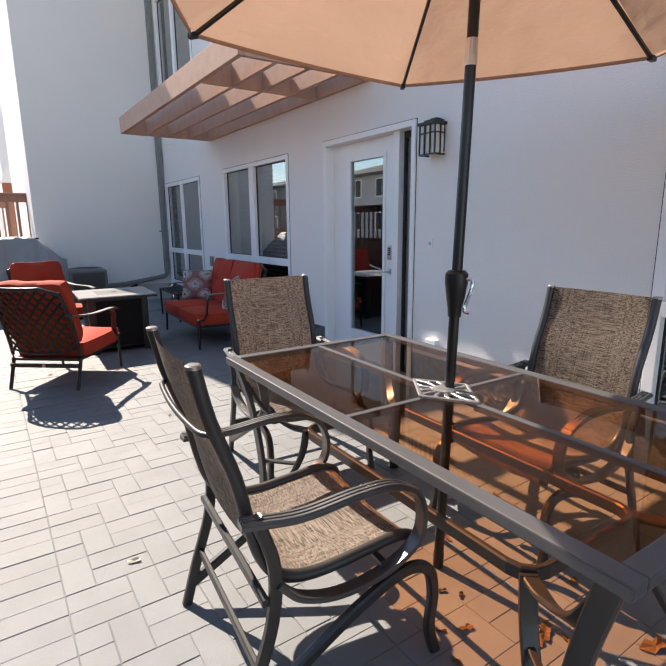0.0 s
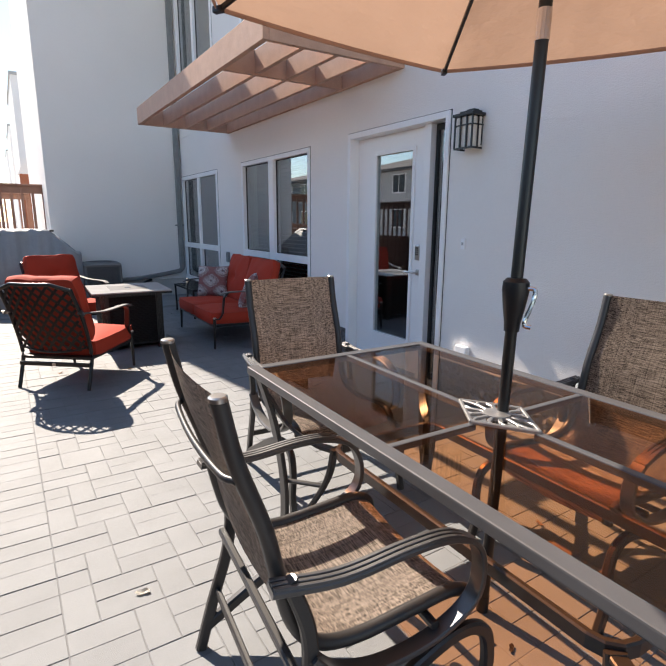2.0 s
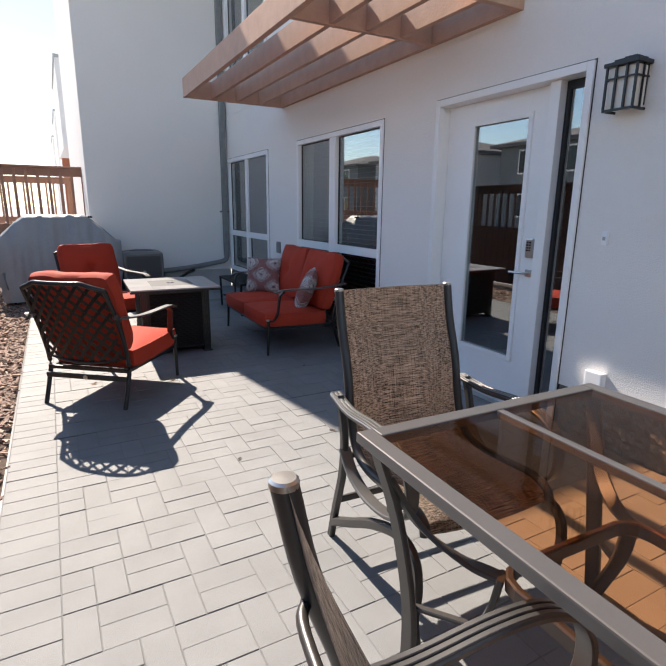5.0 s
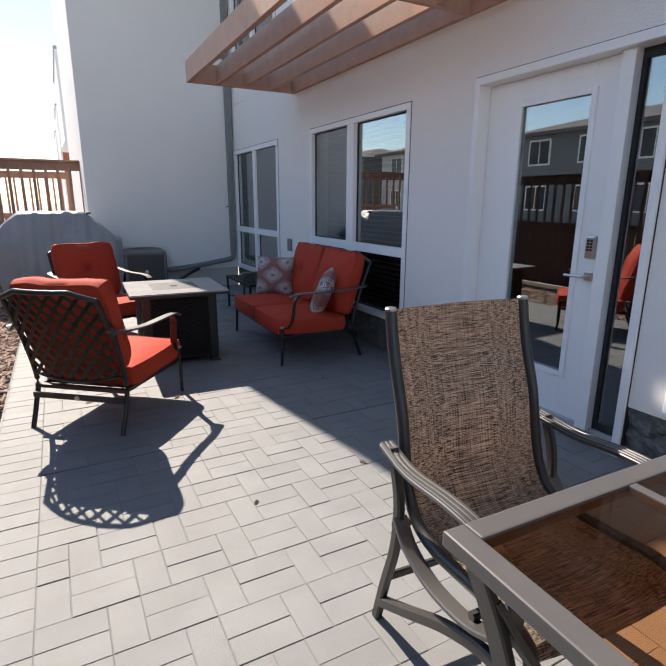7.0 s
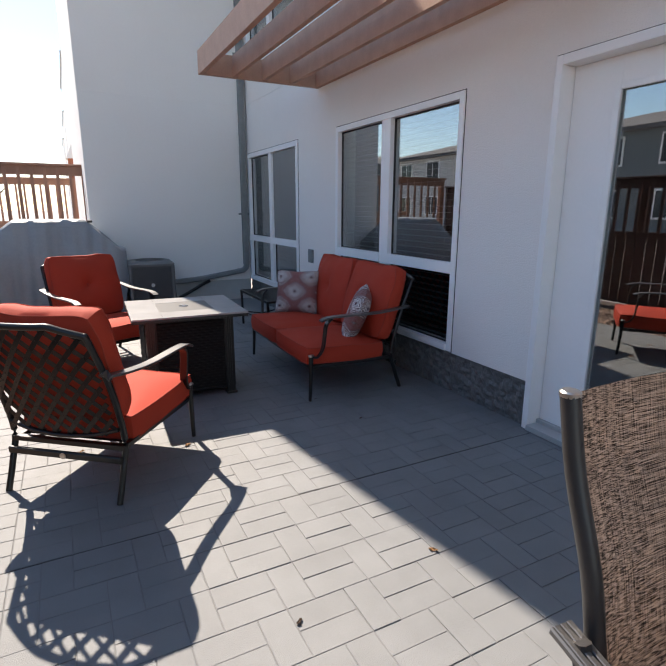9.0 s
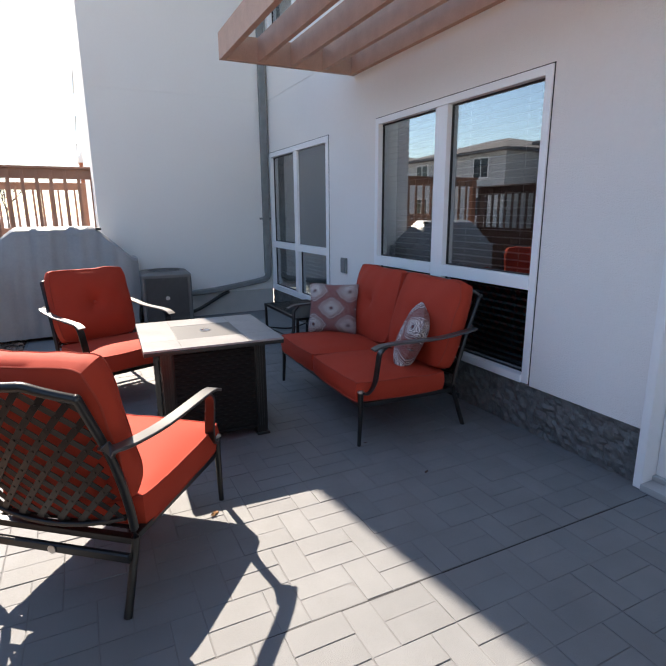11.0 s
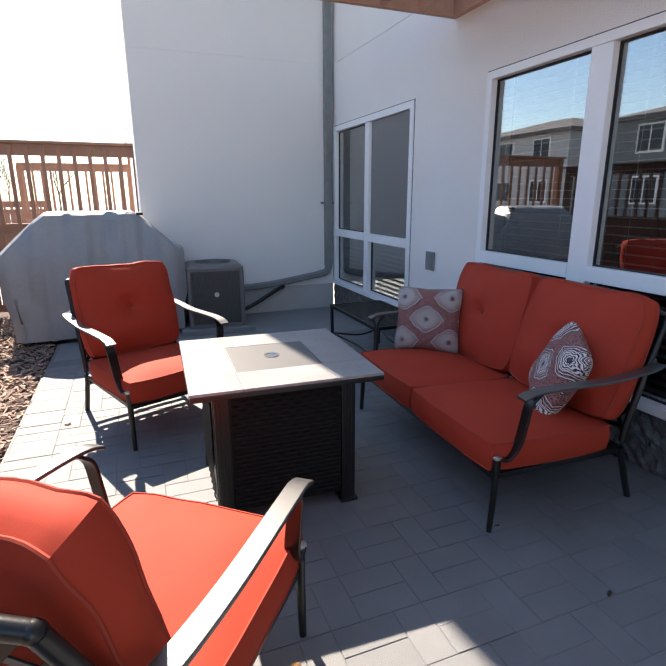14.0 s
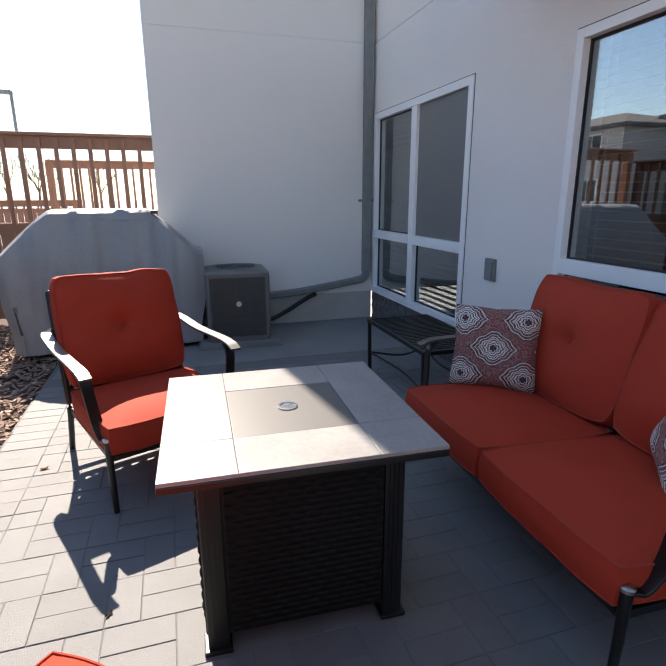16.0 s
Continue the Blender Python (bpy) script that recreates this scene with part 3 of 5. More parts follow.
# ---- red lounge seating ----
def side_frame(t, sx, w, d):
    """Back leg, front leg and flat arm of one side of a lounge seat that faces +y."""
    x = sx * w
    part("back_leg", bar([(x, -d, 0.0), (x, -d + 0.05, 0.14), (x, -d + 0.085, 0.29), (x, -d + 0.02, 0.56), (x * 0.97, -d - 0.095, 0.826)], 0.030, sides=10), BLACK_METAL, t, smooth=True)
    leg = part("front_leg", bar([(x, d, 0.0), (x, d - 0.008, 0.18), (x, d - 0.01, 0.33)], 0.034, sides=10, taper=(0.72, 1.0)), BLACK_METAL, t, smooth=True)
    part("leg_cap", lathe([(0.0, -0.008), (0.021, -0.006), (0.021, 0.004), (0.014, 0.009), (0.0, 0.010)], 14, (x, d - 0.01, 0.335)), NICKEL, leg, "worn metal cap", smooth=True)
    part("arm", bar([(x * 0.98, -d - 0.005, 0.625), (x + sx * 0.03, -d - 0.02, 0.640), (x + sx * 0.048, -d + 0.05, 0.632), (x + sx * 0.048, -0.12, 0.612), (x + sx * 0.046, d - 0.22, 0.612), (x + sx * 0.042, d - 0.12, 0.606), (x + sx * 0.040, d - 0.065, 0.588)], 0.054, 0.012, side=(1, 0, 0)), ARM, t, smooth=True)
    part("arm_support", bar([(x + sx * 0.036, d - 0.155, 0.602), (x + sx * 0.032, d - 0.115, 0.56), (x + sx * 0.022, d - 0.105, 0.47), (x + sx * 0.012, d - 0.095, 0.385), (x + sx * 0.004, d - 0.055, 0.325), (x, d - 0.012, 0.330)], 0.046, 0.012, side=(1, 0, 0)), BLACK_METAL, t, smooth=True)


ARM = mat("worn_bronze_arm", (0.035, 0.032, 0.030), 0.42, 0.0, var=0.2, scale=10, fine=200, **{"Specular IOR Level": 0.9, "Coat Weight": 0.8, "Coat Roughness": 0.38})


def lattice_back(t, w, z0, z1, y0, y1):
    """Top bar bowed backwards with dropped corners, sagging lower bar and riveted diagonal straps."""
    bow = 0.075

    def back(x, k):
        return y0 + (y1 - y0) * k - (0.02 + (bow - 0.02) * k) * (1 - (x / w) ** 2)

    def rail(x):
        return z1 + 0.012 - 0.047 * min(1, max(0, (abs(x) / w - 0.55) / 0.45))
    top = [(w * u, back(w * u, 1), rail(w * u)) for u in (-1, -0.86, -0.7, -0.55, -0.4, -0.2, 0, 0.2, 0.4, 0.55, 0.7, 0.86, 1)]
    part("top_rail", bar(top, 0.030, sides=10, curve=3), BLACK_METAL, t, smooth=True)
    part("lower_rail", bar([(w * u, back(w * u, 0), z0 + 0.02 - 0.042 * (1 - u * u)) for u in (-1, -0.6, -0.3, 0, 0.3, 0.6, 1)], 0.022, 0.016, sides=8), BLACK_METAL, t, smooth=True)

    def at(x, z):
        return (x, back(x, (z - z0) / (z1 - z0)), z)
    step, slope = 0.080, 0.92
    hgt = z1 - z0
    starts = []
    c = -w - hgt
    while c < w + hgt:
        starts.append(c)
        c += step
    for s in (-1, 1):
        for c in starts:
            # a strap leaning by slope, cut where it meets the frame
            run = [(c + s * (z - z0 - hgt / 2) * slope, z) for z in (z0 - 0.01 + (hgt + 0.03) * i / 80 for i in range(81))]
            run = [q for q in run if abs(q[0]) < w - 0.002 and q[1] < rail(q[0])]
            if len(run) > 8:
                pts = [at(*run[round(k * (len(run) - 1) / 9)]) for k in range(10)]
                part("strap", bar([(q[0], q[1] - s * 0.0022, q[2]) for q in pts], 0.023, 0.0035, curve=0, up=(0, 1, 0.1)), STRAP, t)
    bm = bmesh.new()
    for c in starts:
        for d in starts:
            x, z = (c + d) / 2, z0 + hgt / 2 + (d - c) / (2 * slope)
            if abs(x) < w - 0.02 and z0 + 0.01 < z < rail(x) - 0.02:
                p = at(x, z)
                box(bm, (p[0] - 0.003, p[1] - 0.0065, p[2] - 0.003), (p[0] + 0.003, p[1] - 0.003, p[2] + 0.003))
    tagged(part("rivets", bm, BLACK_METAL, t), kind="stuff")
    for sx in (-1, 1):
        part("elbow", lathe([(0.0, -0.0165), (0.009, -0.014), (0.0155, -0.006), (0.0165, 0.0), (0.0155, 0.006), (0.009, 0.014), (0.0, 0.0165)], 12, (sx * w, y1, z1 - 0.035)), BLACK_METAL, t, smooth=True)


STRAP = mat("strap_metal", (0.028, 0.024, 0.022), 0.4, 0.6, var=0.2, scale=12, fine=160)


def seat_cushion(t, w, d, m, seed, name="seat_cushion", tuft=0.0, h=0.13, crown=0.018, rim_k=0.8):
    bm, rims = cushion(w, d, h, crown, tuft, seed, rim_k=rim_k, round_k=0.085 if tuft else 0.04, wave=0.014 if tuft else 0.006)
    c = part(name, bm, RED, t, "red fabric cushion", smooth=True)
    c.matrix_local = m
    for rim in rims:
        part("piping", piping(rim), PIPING, c, smooth=True)
    if tuft:
        part("button", lathe([(0.0, -0.004), (0.014, -0.002), (0.010, 0.004), (0.0, 0.006)], 12, (0, 0, h / 2 - tuft + crown * 0.6)), PIPING, c, smooth=True)
    return c


def make_lounge(name, m, half, seats, label, category, group=""):
    t = thing(name, m, label, category, group)
    d = 0.378
    for sx in (-1, 1):
        side_frame(t, sx, half, d)
    part("seat_frame", boxes(((-half, -d + 0.07, 0.235), (half, -d + 0.10, 0.26)), ((-half, d - 0.03, 0.235), (half, d - 0.0, 0.26)), ((-half - 0.002, -d + 0.10, 0.235), (-half + 0.028, d - 0.03, 0.26)), ((half - 0.028, -d + 0.10, 0.235), (half + 0.002, d - 0.03, 0.26)), bevel=0.003), BLACK_METAL, t)
    for i in range(6):
        part("seat_strap", boxes(((-half + 0.03, -d + 0.13 + i * 0.095, 0.25), (half - 0.03, -d + 0.165 + i * 0.095, 0.254))), STRAP, t)
    part("stretcher", bar([(-half, -d + 0.045, 0.20), (0, -d + 0.045, 0.20), (half, -d + 0.045, 0.20)], 0.022, 0.034, curve=0), BLACK_METAL, t)
    part("badge", lathe([(0.016, 0), (0.016, 0.003), (0.0, 0.004)], 16), NICKEL, t, "small round metal badge").matrix_local = pose(0, -d + 0.032, 0.20, 90)
    part("diagonal_brace", bar([(-half + 0.03, -d + 0.09, 0.235), (0, 0.05, 0.20), (half - 0.03, -d + 0.09, 0.235)], 0.014, 0.01), BLACK_METAL, t, smooth=True)
    lattice_back(t, half - 0.012, 0.325, 0.862, -d + 0.062, -d - 0.095)
    cw = 2 * half / seats
    for i in range(seats):
        x = -half + cw * (i + 0.5)
        seat_cushion(t, cw + (0.012 if seats == 1 else -0.004), 0.635, pose(x, 0.085, 0.3215, 1.8), 3.1 * i + half, h=0.142, crown=0.024)
        seat_cushion(t, cw - 0.004, 0.57, pose(x, -d + 0.073, 0.652, -74), 7.7 * i + half, "back_cushion", 0.050, 0.165, 0.040, 0.55)
    return t


make_lounge("lounge_chair", pose(0.694, 5.29, 0, 0, 0, -38.5), 0.30, 1, "red cushioned patio armchair with black lattice metal frame", "chair", "patio armchairs")
make_lounge("lounge_chair", pose(0.83, 7.355, 0, 0, 0, -158), 0.30, 1, "red cushioned patio armchair with black metal frame", "chair", "patio armchairs")
make_lounge("loveseat", pose(2.43, 6.27, 0, 0, 0, 88.6), 0.67, 2, "red cushioned two-seat patio sofa with black metal frame", "sofa")


# ---- dining table, umbrella, sling chairs ----
def make_table(m):
    t = thing("patio_table", m, "rectangular smoked glass patio table with pewter metal frame", "table")
    X, Y, h, f = 0.494, 0.951, 0.735, 0.052
    part("table_frame", boxes(((-X, -Y, h - 0.032), (-X + f, Y, h)), ((X - f, -Y, h - 0.032), (X, Y, h)), ((-X + f, Y - f, h - 0.032), (X - f, Y, h)), ((-X + f, -Y, h - 0.032), (X - f, -Y + f, h)), bevel=0.005), TABLE_GREY, t)
    px, py = 0.105, 0.155
    part("divider", boxes(((-0.013, py, h - 0.026), (0.013, Y - f, h - 0.001)), ((-0.013, -Y + f, h - 0.026), (0.013, -py, h - 0.001)), ((-X + f, -0.012, h - 0.026), (-px, 0.012, h - 0.004)), ((px, -0.012, h - 0.026), (X - f, 0.012, h - 0.004)), bevel=0.004), TABLE_GREY, t)
    for sx in (-1, 1):
        for sy in (-1, 1):
            bm = bmesh.new()
            pts = [(sx * 0.016, sy * (py + 0.004)), (sx * 0.016, sy * (Y - f - 0.003)), (sx * (X - f - 0.003), sy * (Y - f - 0.003)), (sx * (X - f - 0.003), sy * 0.015), (sx * (px + 0.004), sy * 0.015)]
            lo = [bm.verts.new((x, y, h - 0.010)) for x, y in pts]
            hi = [bm.verts.new((x, y, h - 0.004)) for x, y in pts]
            bm.faces.new(lo)
            bm.faces.new(hi)
            for i in range(5):
                bm.faces.new((lo[i], lo[(i + 1) % 5], hi[(i + 1) % 5], hi[i]))
            part("glass_panel", bm, SMOKED, t, "smoked brown glass")
    # cast centre plate: an elongated diamond of radiating leaves
    bm = bmesh.new()
    ring = [(0, -py - 0.012), (px + 0.012, 0), (0, py + 0.012), (-px - 0.012, 0)]
    ring3 = [(x, y, h + 0.001) for x, y in ring]
    for p, q in zip(ring3, ring3[1:] + ring3[:1]):
        sweep(bm, [p, q], 0.012, 0.012, curve=0)
    for i in range(24):
        a = 2 * math.pi * i / 24
        ca, sa = math.cos(a), math.sin(a)
        r = 0.97 / (abs(ca) / (px + 0.012) + abs(sa) / (py + 0.012))
        p0, p1 = Vector((ca * 0.035, sa * 0.035, h + 0.003)), Vector((ca * r, sa * r, h + 0.001))
        side = Vector((-sa, ca, 0)) * 0.012 * (1 if i % 2 else -1)
        sweep(bm, [p0, p0.lerp(p1, 0.5) + side, p1], 0.008 if i % 2 else 0.012, 0.009, curve=4)
    part("centre_plate", bm, PEWTER, t, "cast openwork metal plate")
    part("umbrella_ring", lathe([(0.026, -0.01), (0.045, -0.008), (0.045, 0.006), (0.026, 0.010)], 20, (0, 0, h + 0.004)), PEWTER, t, smooth=True)
    for sx in (-1, 1):
        for sy in (-1, 1):
            part("leg", bar([(sx * (X - 0.035), sy * (Y - 0.05), h - 0.03), (sx * (X - 0.075), sy * (Y - 0.11), 0.50), (sx * (X - 0.095), sy * (Y - 0.16), 0.24), (sx * (X - 0.085), sy * (Y - 0.18), 0.0)], 0.055, 0.020, side=(0, 1, 0), curve=4), BRONZE, t, smooth=True)
            part("leg_arm", bar([(sx * (X - 0.06), sy * (Y - 0.085), 0.62), (sx * (X - 0.115), sy * (Y - 0.16), 0.50), (sx * (X - 0.18), sy * (Y - 0.26), 0.44), (sx * (X - 0.235), sy * (Y - 0.36), 0.43)], 0.045, 0.016, side=(0, 1, 0)), BRONZE, t, smooth=True)
            strut = part("leg_strut", bar([(sx * (X - 0.232), sy * (Y - 0.36), 0.44), (sx * (X - 0.215), sy * (Y - 0.335), 0.30), (sx * (X - 0.165), sy * (Y - 0.265), 0.14), (sx * (X - 0.10), sy * (Y - 0.195), 0.0)], 0.05, 0.018, up=(sx * 0.6, sy, 0.1)), BRONZE, t, smooth=True)
            part("brace", bar([(sx * (X - 0.205), sy * (Y - 0.32), 0.26), (sx * (X - 0.10), sy * (Y - 0.155), 0.24)], 0.022, 0.014, curve=0), BRONZE, strut)
    z = 0.43
    x, y, c = X - 0.225, Y - 0.35, 0.07
    ring = []
    for sx, sy, a0 in ((1, 1, 0), (-1, 1, 90), (-1, -1, 180), (1, -1, 270)):
        for a in (0, 30, 60, 90):
            tt = radians(a0 + a)
            ring.append((sx * (x - c) + c * math.cos(tt), sy * (y - c) + c * math.sin(tt), z))
    ring.append(ring[0])
    part("stretcher_ring", bar(ring, 0.022, 0.045, curve=0), BRONZE, t)
    return t


PEWTER = mat("cast_pewter", (0.42, 0.41, 0.40), 0.38, 0.8, var=0.25, scale=25, fine=200)
make_table(pose(1.548, 1.47, 0, 0, 0, -1.3))

CANVAS = bpy.data.materials.new("tan_canvas")
CANVAS.use_nodes = True
nt = CANVAS.node_tree
nt.nodes.remove(nt.nodes["Principled BSDF"])
d_, tl, mx = nt.nodes.new("ShaderNodeBsdfDiffuse"), nt.nodes.new("ShaderNodeBsdfTranslucent"), nt.nodes.new("ShaderNodeMixShader")
tcn, nz, rp = nt.nodes.new("ShaderNodeTexCoord"), nt.nodes.new("ShaderNodeTexNoise"), nt.nodes.new("ShaderNodeMix")
nz.inputs["Scale"].default_value = 3.0
rp.data_type = "RGBA"
rp.inputs["A"].default_value, rp.inputs["B"].default_value = (0.44, 0.28, 0.195, 1), (0.50, 0.33, 0.24, 1)
nt.links.new(tcn.outputs["Object"], nz.inputs["Vector"])
nt.links.new(nz.outputs["Fac"], rp.inputs["Factor"])
for s_ in (d_, tl):
    nt.links.new(rp.outputs["Result"], s_.inputs["Color"])
wr, wm, bp_ = nt.nodes.new("ShaderNodeTexNoise"), nt.nodes.new("ShaderNodeMapping"), nt.nodes.new("ShaderNodeBump")
wm.inputs["Scale"].default_value = (5, 5, 14)
wr.inputs["Scale"].default_value, wr.inputs["Detail"].default_value = 1.0, 4
bp_.inputs["Strength"].default_value, bp_.inputs["Distance"].default_value = 0.7, 0.03
nt.links.new(tcn.outputs["Object"], wm.inputs["Vector"])
nt.links.new(wm.outputs[0], wr.inputs["Vector"])
nt.links.new(wr.outputs["Fac"], bp_.inputs["Height"])
for s_ in (d_, tl):
    nt.links.new(bp_.outputs["Normal"], s_.inputs["Normal"])
mx.inputs[0].default_value = 0.31
nt.links.new(d_.outputs[0], mx.inputs[1])
nt.links.new(tl.outputs[0], mx.inputs[2])
nt.links.new(mx.outputs[0], nt.nodes["Material Output"].inputs["Surface"])


def make_umbrella(m):
    u = thing("patio_umbrella", m, "open tan canvas umbrella on a dark bronze pole", "umbrella")
    top = 2.62
    R, edge = 1.19, 2.14
    part("pole", lathe([(0.0, 0.06), (0.019, 0.06), (0.019, 1.872), (0.0, 1.872)], 16), BLACK_METAL, u, smooth=True)
    part("pole", lathe([(0.0, 1.95), (0.019, 1.95), (0.019, 2.55), (0.0, 2.56)], 16), BLACK_METAL, u, smooth=True)
    part("tilt_joint", lathe([(0.0, 1.868), (0.021, 1.868), (0.021, 1.953), (0.0, 1.953)], 16), CHROME, u, "silver tilt collar", smooth=True)
    crank = part("crank_housing", lathe([(0.0, 1.015), (0.024, 1.015), (0.026, 1.045), (0.034, 1.09), (0.042, 1.145), (0.041, 1.172), (0.030, 1.184), (0.0, 1.186)], 18), BLACK_PLASTIC, u, "black plastic crank housing", smooth=True)
    part("crank_handle", bar([(0.01, -0.036, 1.155), (0.022, -0.055, 1.15), (0.016, -0.055, 1.11), (0.0, -0.045, 1.045), (0.012, -0.06, 1.035)], 0.014), CHROME, crank, "chrome crank handle", smooth=True)
    part("foot", lathe([(0.0, 0.0), (0.021, 0.0), (0.021, 0.06), (0.0, 0.06)], 16), BLACK_PLASTIC, u, "black plastic end plug", smooth=True)
    part("runner", lathe([(0.0, 2.16), (0.034, 2.16), (0.034, 2.22), (0.026, 2.24), (0.0, 2.24)], 16), BLACK_PLASTIC, u, smooth=True)
    bm = bmesh.new()
    n, rad = 10, 10
    for k in range(6):
        a0, a1 = radians(60 * k), radians(60 * (k + 1))
        p0, p1 = Vector((R * math.cos(a0), R * math.sin(a0), edge)), Vector((R * math.cos(a1), R * math.sin(a1), edge))
        apex = Vector((0, 0, top))
        rows = []
        for i in range(rad + 1):
            row = []
            for j in range(n + 1):
                e = p0.lerp(p1, j / n)
                q = apex.lerp(e, i / rad)
                s = 4 * (j / n) * (1 - j / n)
                q.z -= 0.045 * s * math.sin(math.pi * min(1, i / rad) * 0.75) - 0.02 * math.sin(math.pi * i / rad)
                if i == rad:
                    q.z += 0.02 * s
                row.append(bm.verts.new(q))
            rows.append(row)
        for i in range(rad):
            for j in range(n):
                bm.faces.new((rows[i][j], rows[i + 1][j], rows[i + 1][j + 1], rows[i][j + 1]))
    bmesh.ops.remove_doubles(bm, verts=bm.verts, dist=0.0015)
    canopy = part("canopy", bm, CANVAS, u, "tan canvas canopy", smooth=True)
    for k in range(6):
        a0, a1 = radians(60 * k + 0.8), radians(60 * (k + 1) - 0.8)
        p0, p1 = Vector((R * math.cos(a0), R * math.sin(a0), edge)), Vector((R * math.cos(a1), R * math.sin(a1), edge))
        line = []
        for j in range(n + 1):
            q = p0.lerp(p1, j / n)
            q.z += (0.02 - 0.045 * math.sin(math.pi * 0.75)) * 4 * (j / n) * (1 - j / n) - 0.004
            line.append(q)
        part("hem", bar(line, 0.004, 0.022, curve=0), CANVAS, canopy, "doubled canvas hem")
    for k in range(6):
        a = radians(60 * k)
        ca, sa = math.cos(a), math.sin(a)
        rib = part("rib", bar([(0.02 * ca, 0.02 * sa, top - 0.035), (0.6 * ca, 0.6 * sa, (top + edge) / 2 - 0.014), (R * ca, R * sa, edge - 0.014)], 0.014, 0.02, curve=3), BLACK_METAL, u)
        part("strut", bar([(0.03 * ca, 0.03 * sa, 2.20), (0.62 * ca, 0.62 * sa, (top + edge) / 2 - 0.03)], 0.012, 0.012, curve=0), BLACK_METAL, rib)
        part("tip", boxes(((-0.022, -0.012, -0.012), (0.022, 0.012, 0.012)), bevel=0.004), BLACK_PLASTIC, rib).matrix_local = pose(R * ca, R * sa, edge - 0.012, 0, 0, 60 * k)
    return u


make_umbrella(pose(1.545, 1.465, 0, -0.3, 2.3, 0))


def sling_mat():
    m = mat("brown_sling_weave", (0.21, 0.15, 0.11), 0.6, var=0.3, scale=14, fine=300, **{"Specular IOR Level": 0.4})
    nt = m.node_tree
    b = nt.nodes["Principled BSDF"]
    tc = nt.nodes.new("ShaderNodeTexCoord")
    mp = nt.nodes.new("ShaderNodeMapping")
    mp.inputs["Scale"].default_value = (7, 600, 600)
    n = nt.nodes.new("ShaderNodeTexNoise")
    n.inputs["Scale"].default_value, n.inputs["Detail"].default_value = 1.0, 2
    mp2 = nt.nodes.new("ShaderNodeMapping")
    mp2.inputs["Scale"].default_value = (600, 9, 9)
    n2 = nt.nodes.new("ShaderNodeTexNoise")
    n2.inputs["Scale"].default_value, n2.inputs["Detail"].default_value = 1.0, 2
    nt.links.new(tc.outputs["Object"], mp.inputs["Vector"])
    nt.links.new(tc.outputs["Object"], mp2.inputs["Vector"])
    nt.links.new(mp.outputs[0], n.inputs["Vector"])
    nt.links.new(mp2.outputs[0], n2.inputs["Vector"])
    av = nt.nodes.new("ShaderNodeMath")
    av.operation = "ADD"
    nt.links.new(n.outputs["Fac"], av.inputs[0])
    damp = nt.nodes.new("ShaderNodeMath")
    damp.operation = "MULTIPLY_ADD"
    damp.inputs[1].default_value, damp.inputs[2].default_value = 0.5, 0.25
    nt.links.new(n2.outputs["Fac"], damp.inputs[0])
    nt.links.new(damp.outputs[0], av.inputs[1])
    ramp = nt.nodes.new("ShaderNodeValToRGB")
    ramp.color_ramp.elements[0].position, ramp.color_ramp.elements[0].color = 0.1, (0.028, 0.018, 0.012, 1)
    ramp.color_ramp.elements[1].position, ramp.color_ramp.elements[1].color = 0.95, (0.56, 0.45, 0.365, 1)
    rng = nt.nodes.new("ShaderNodeMapRange")
    rng.inputs["From Min"].default_value, rng.inputs["From Max"].default_value = 0.82, 1.18
    nt.links.new(av.outputs[0], rng.inputs["Value"])
    nt.links.new(rng.outputs[0], ramp.inputs["Fac"])
    nt.links.new(ramp.outputs["Color"], b.inputs["Base Color"])
    return m


SLING = sling_mat()


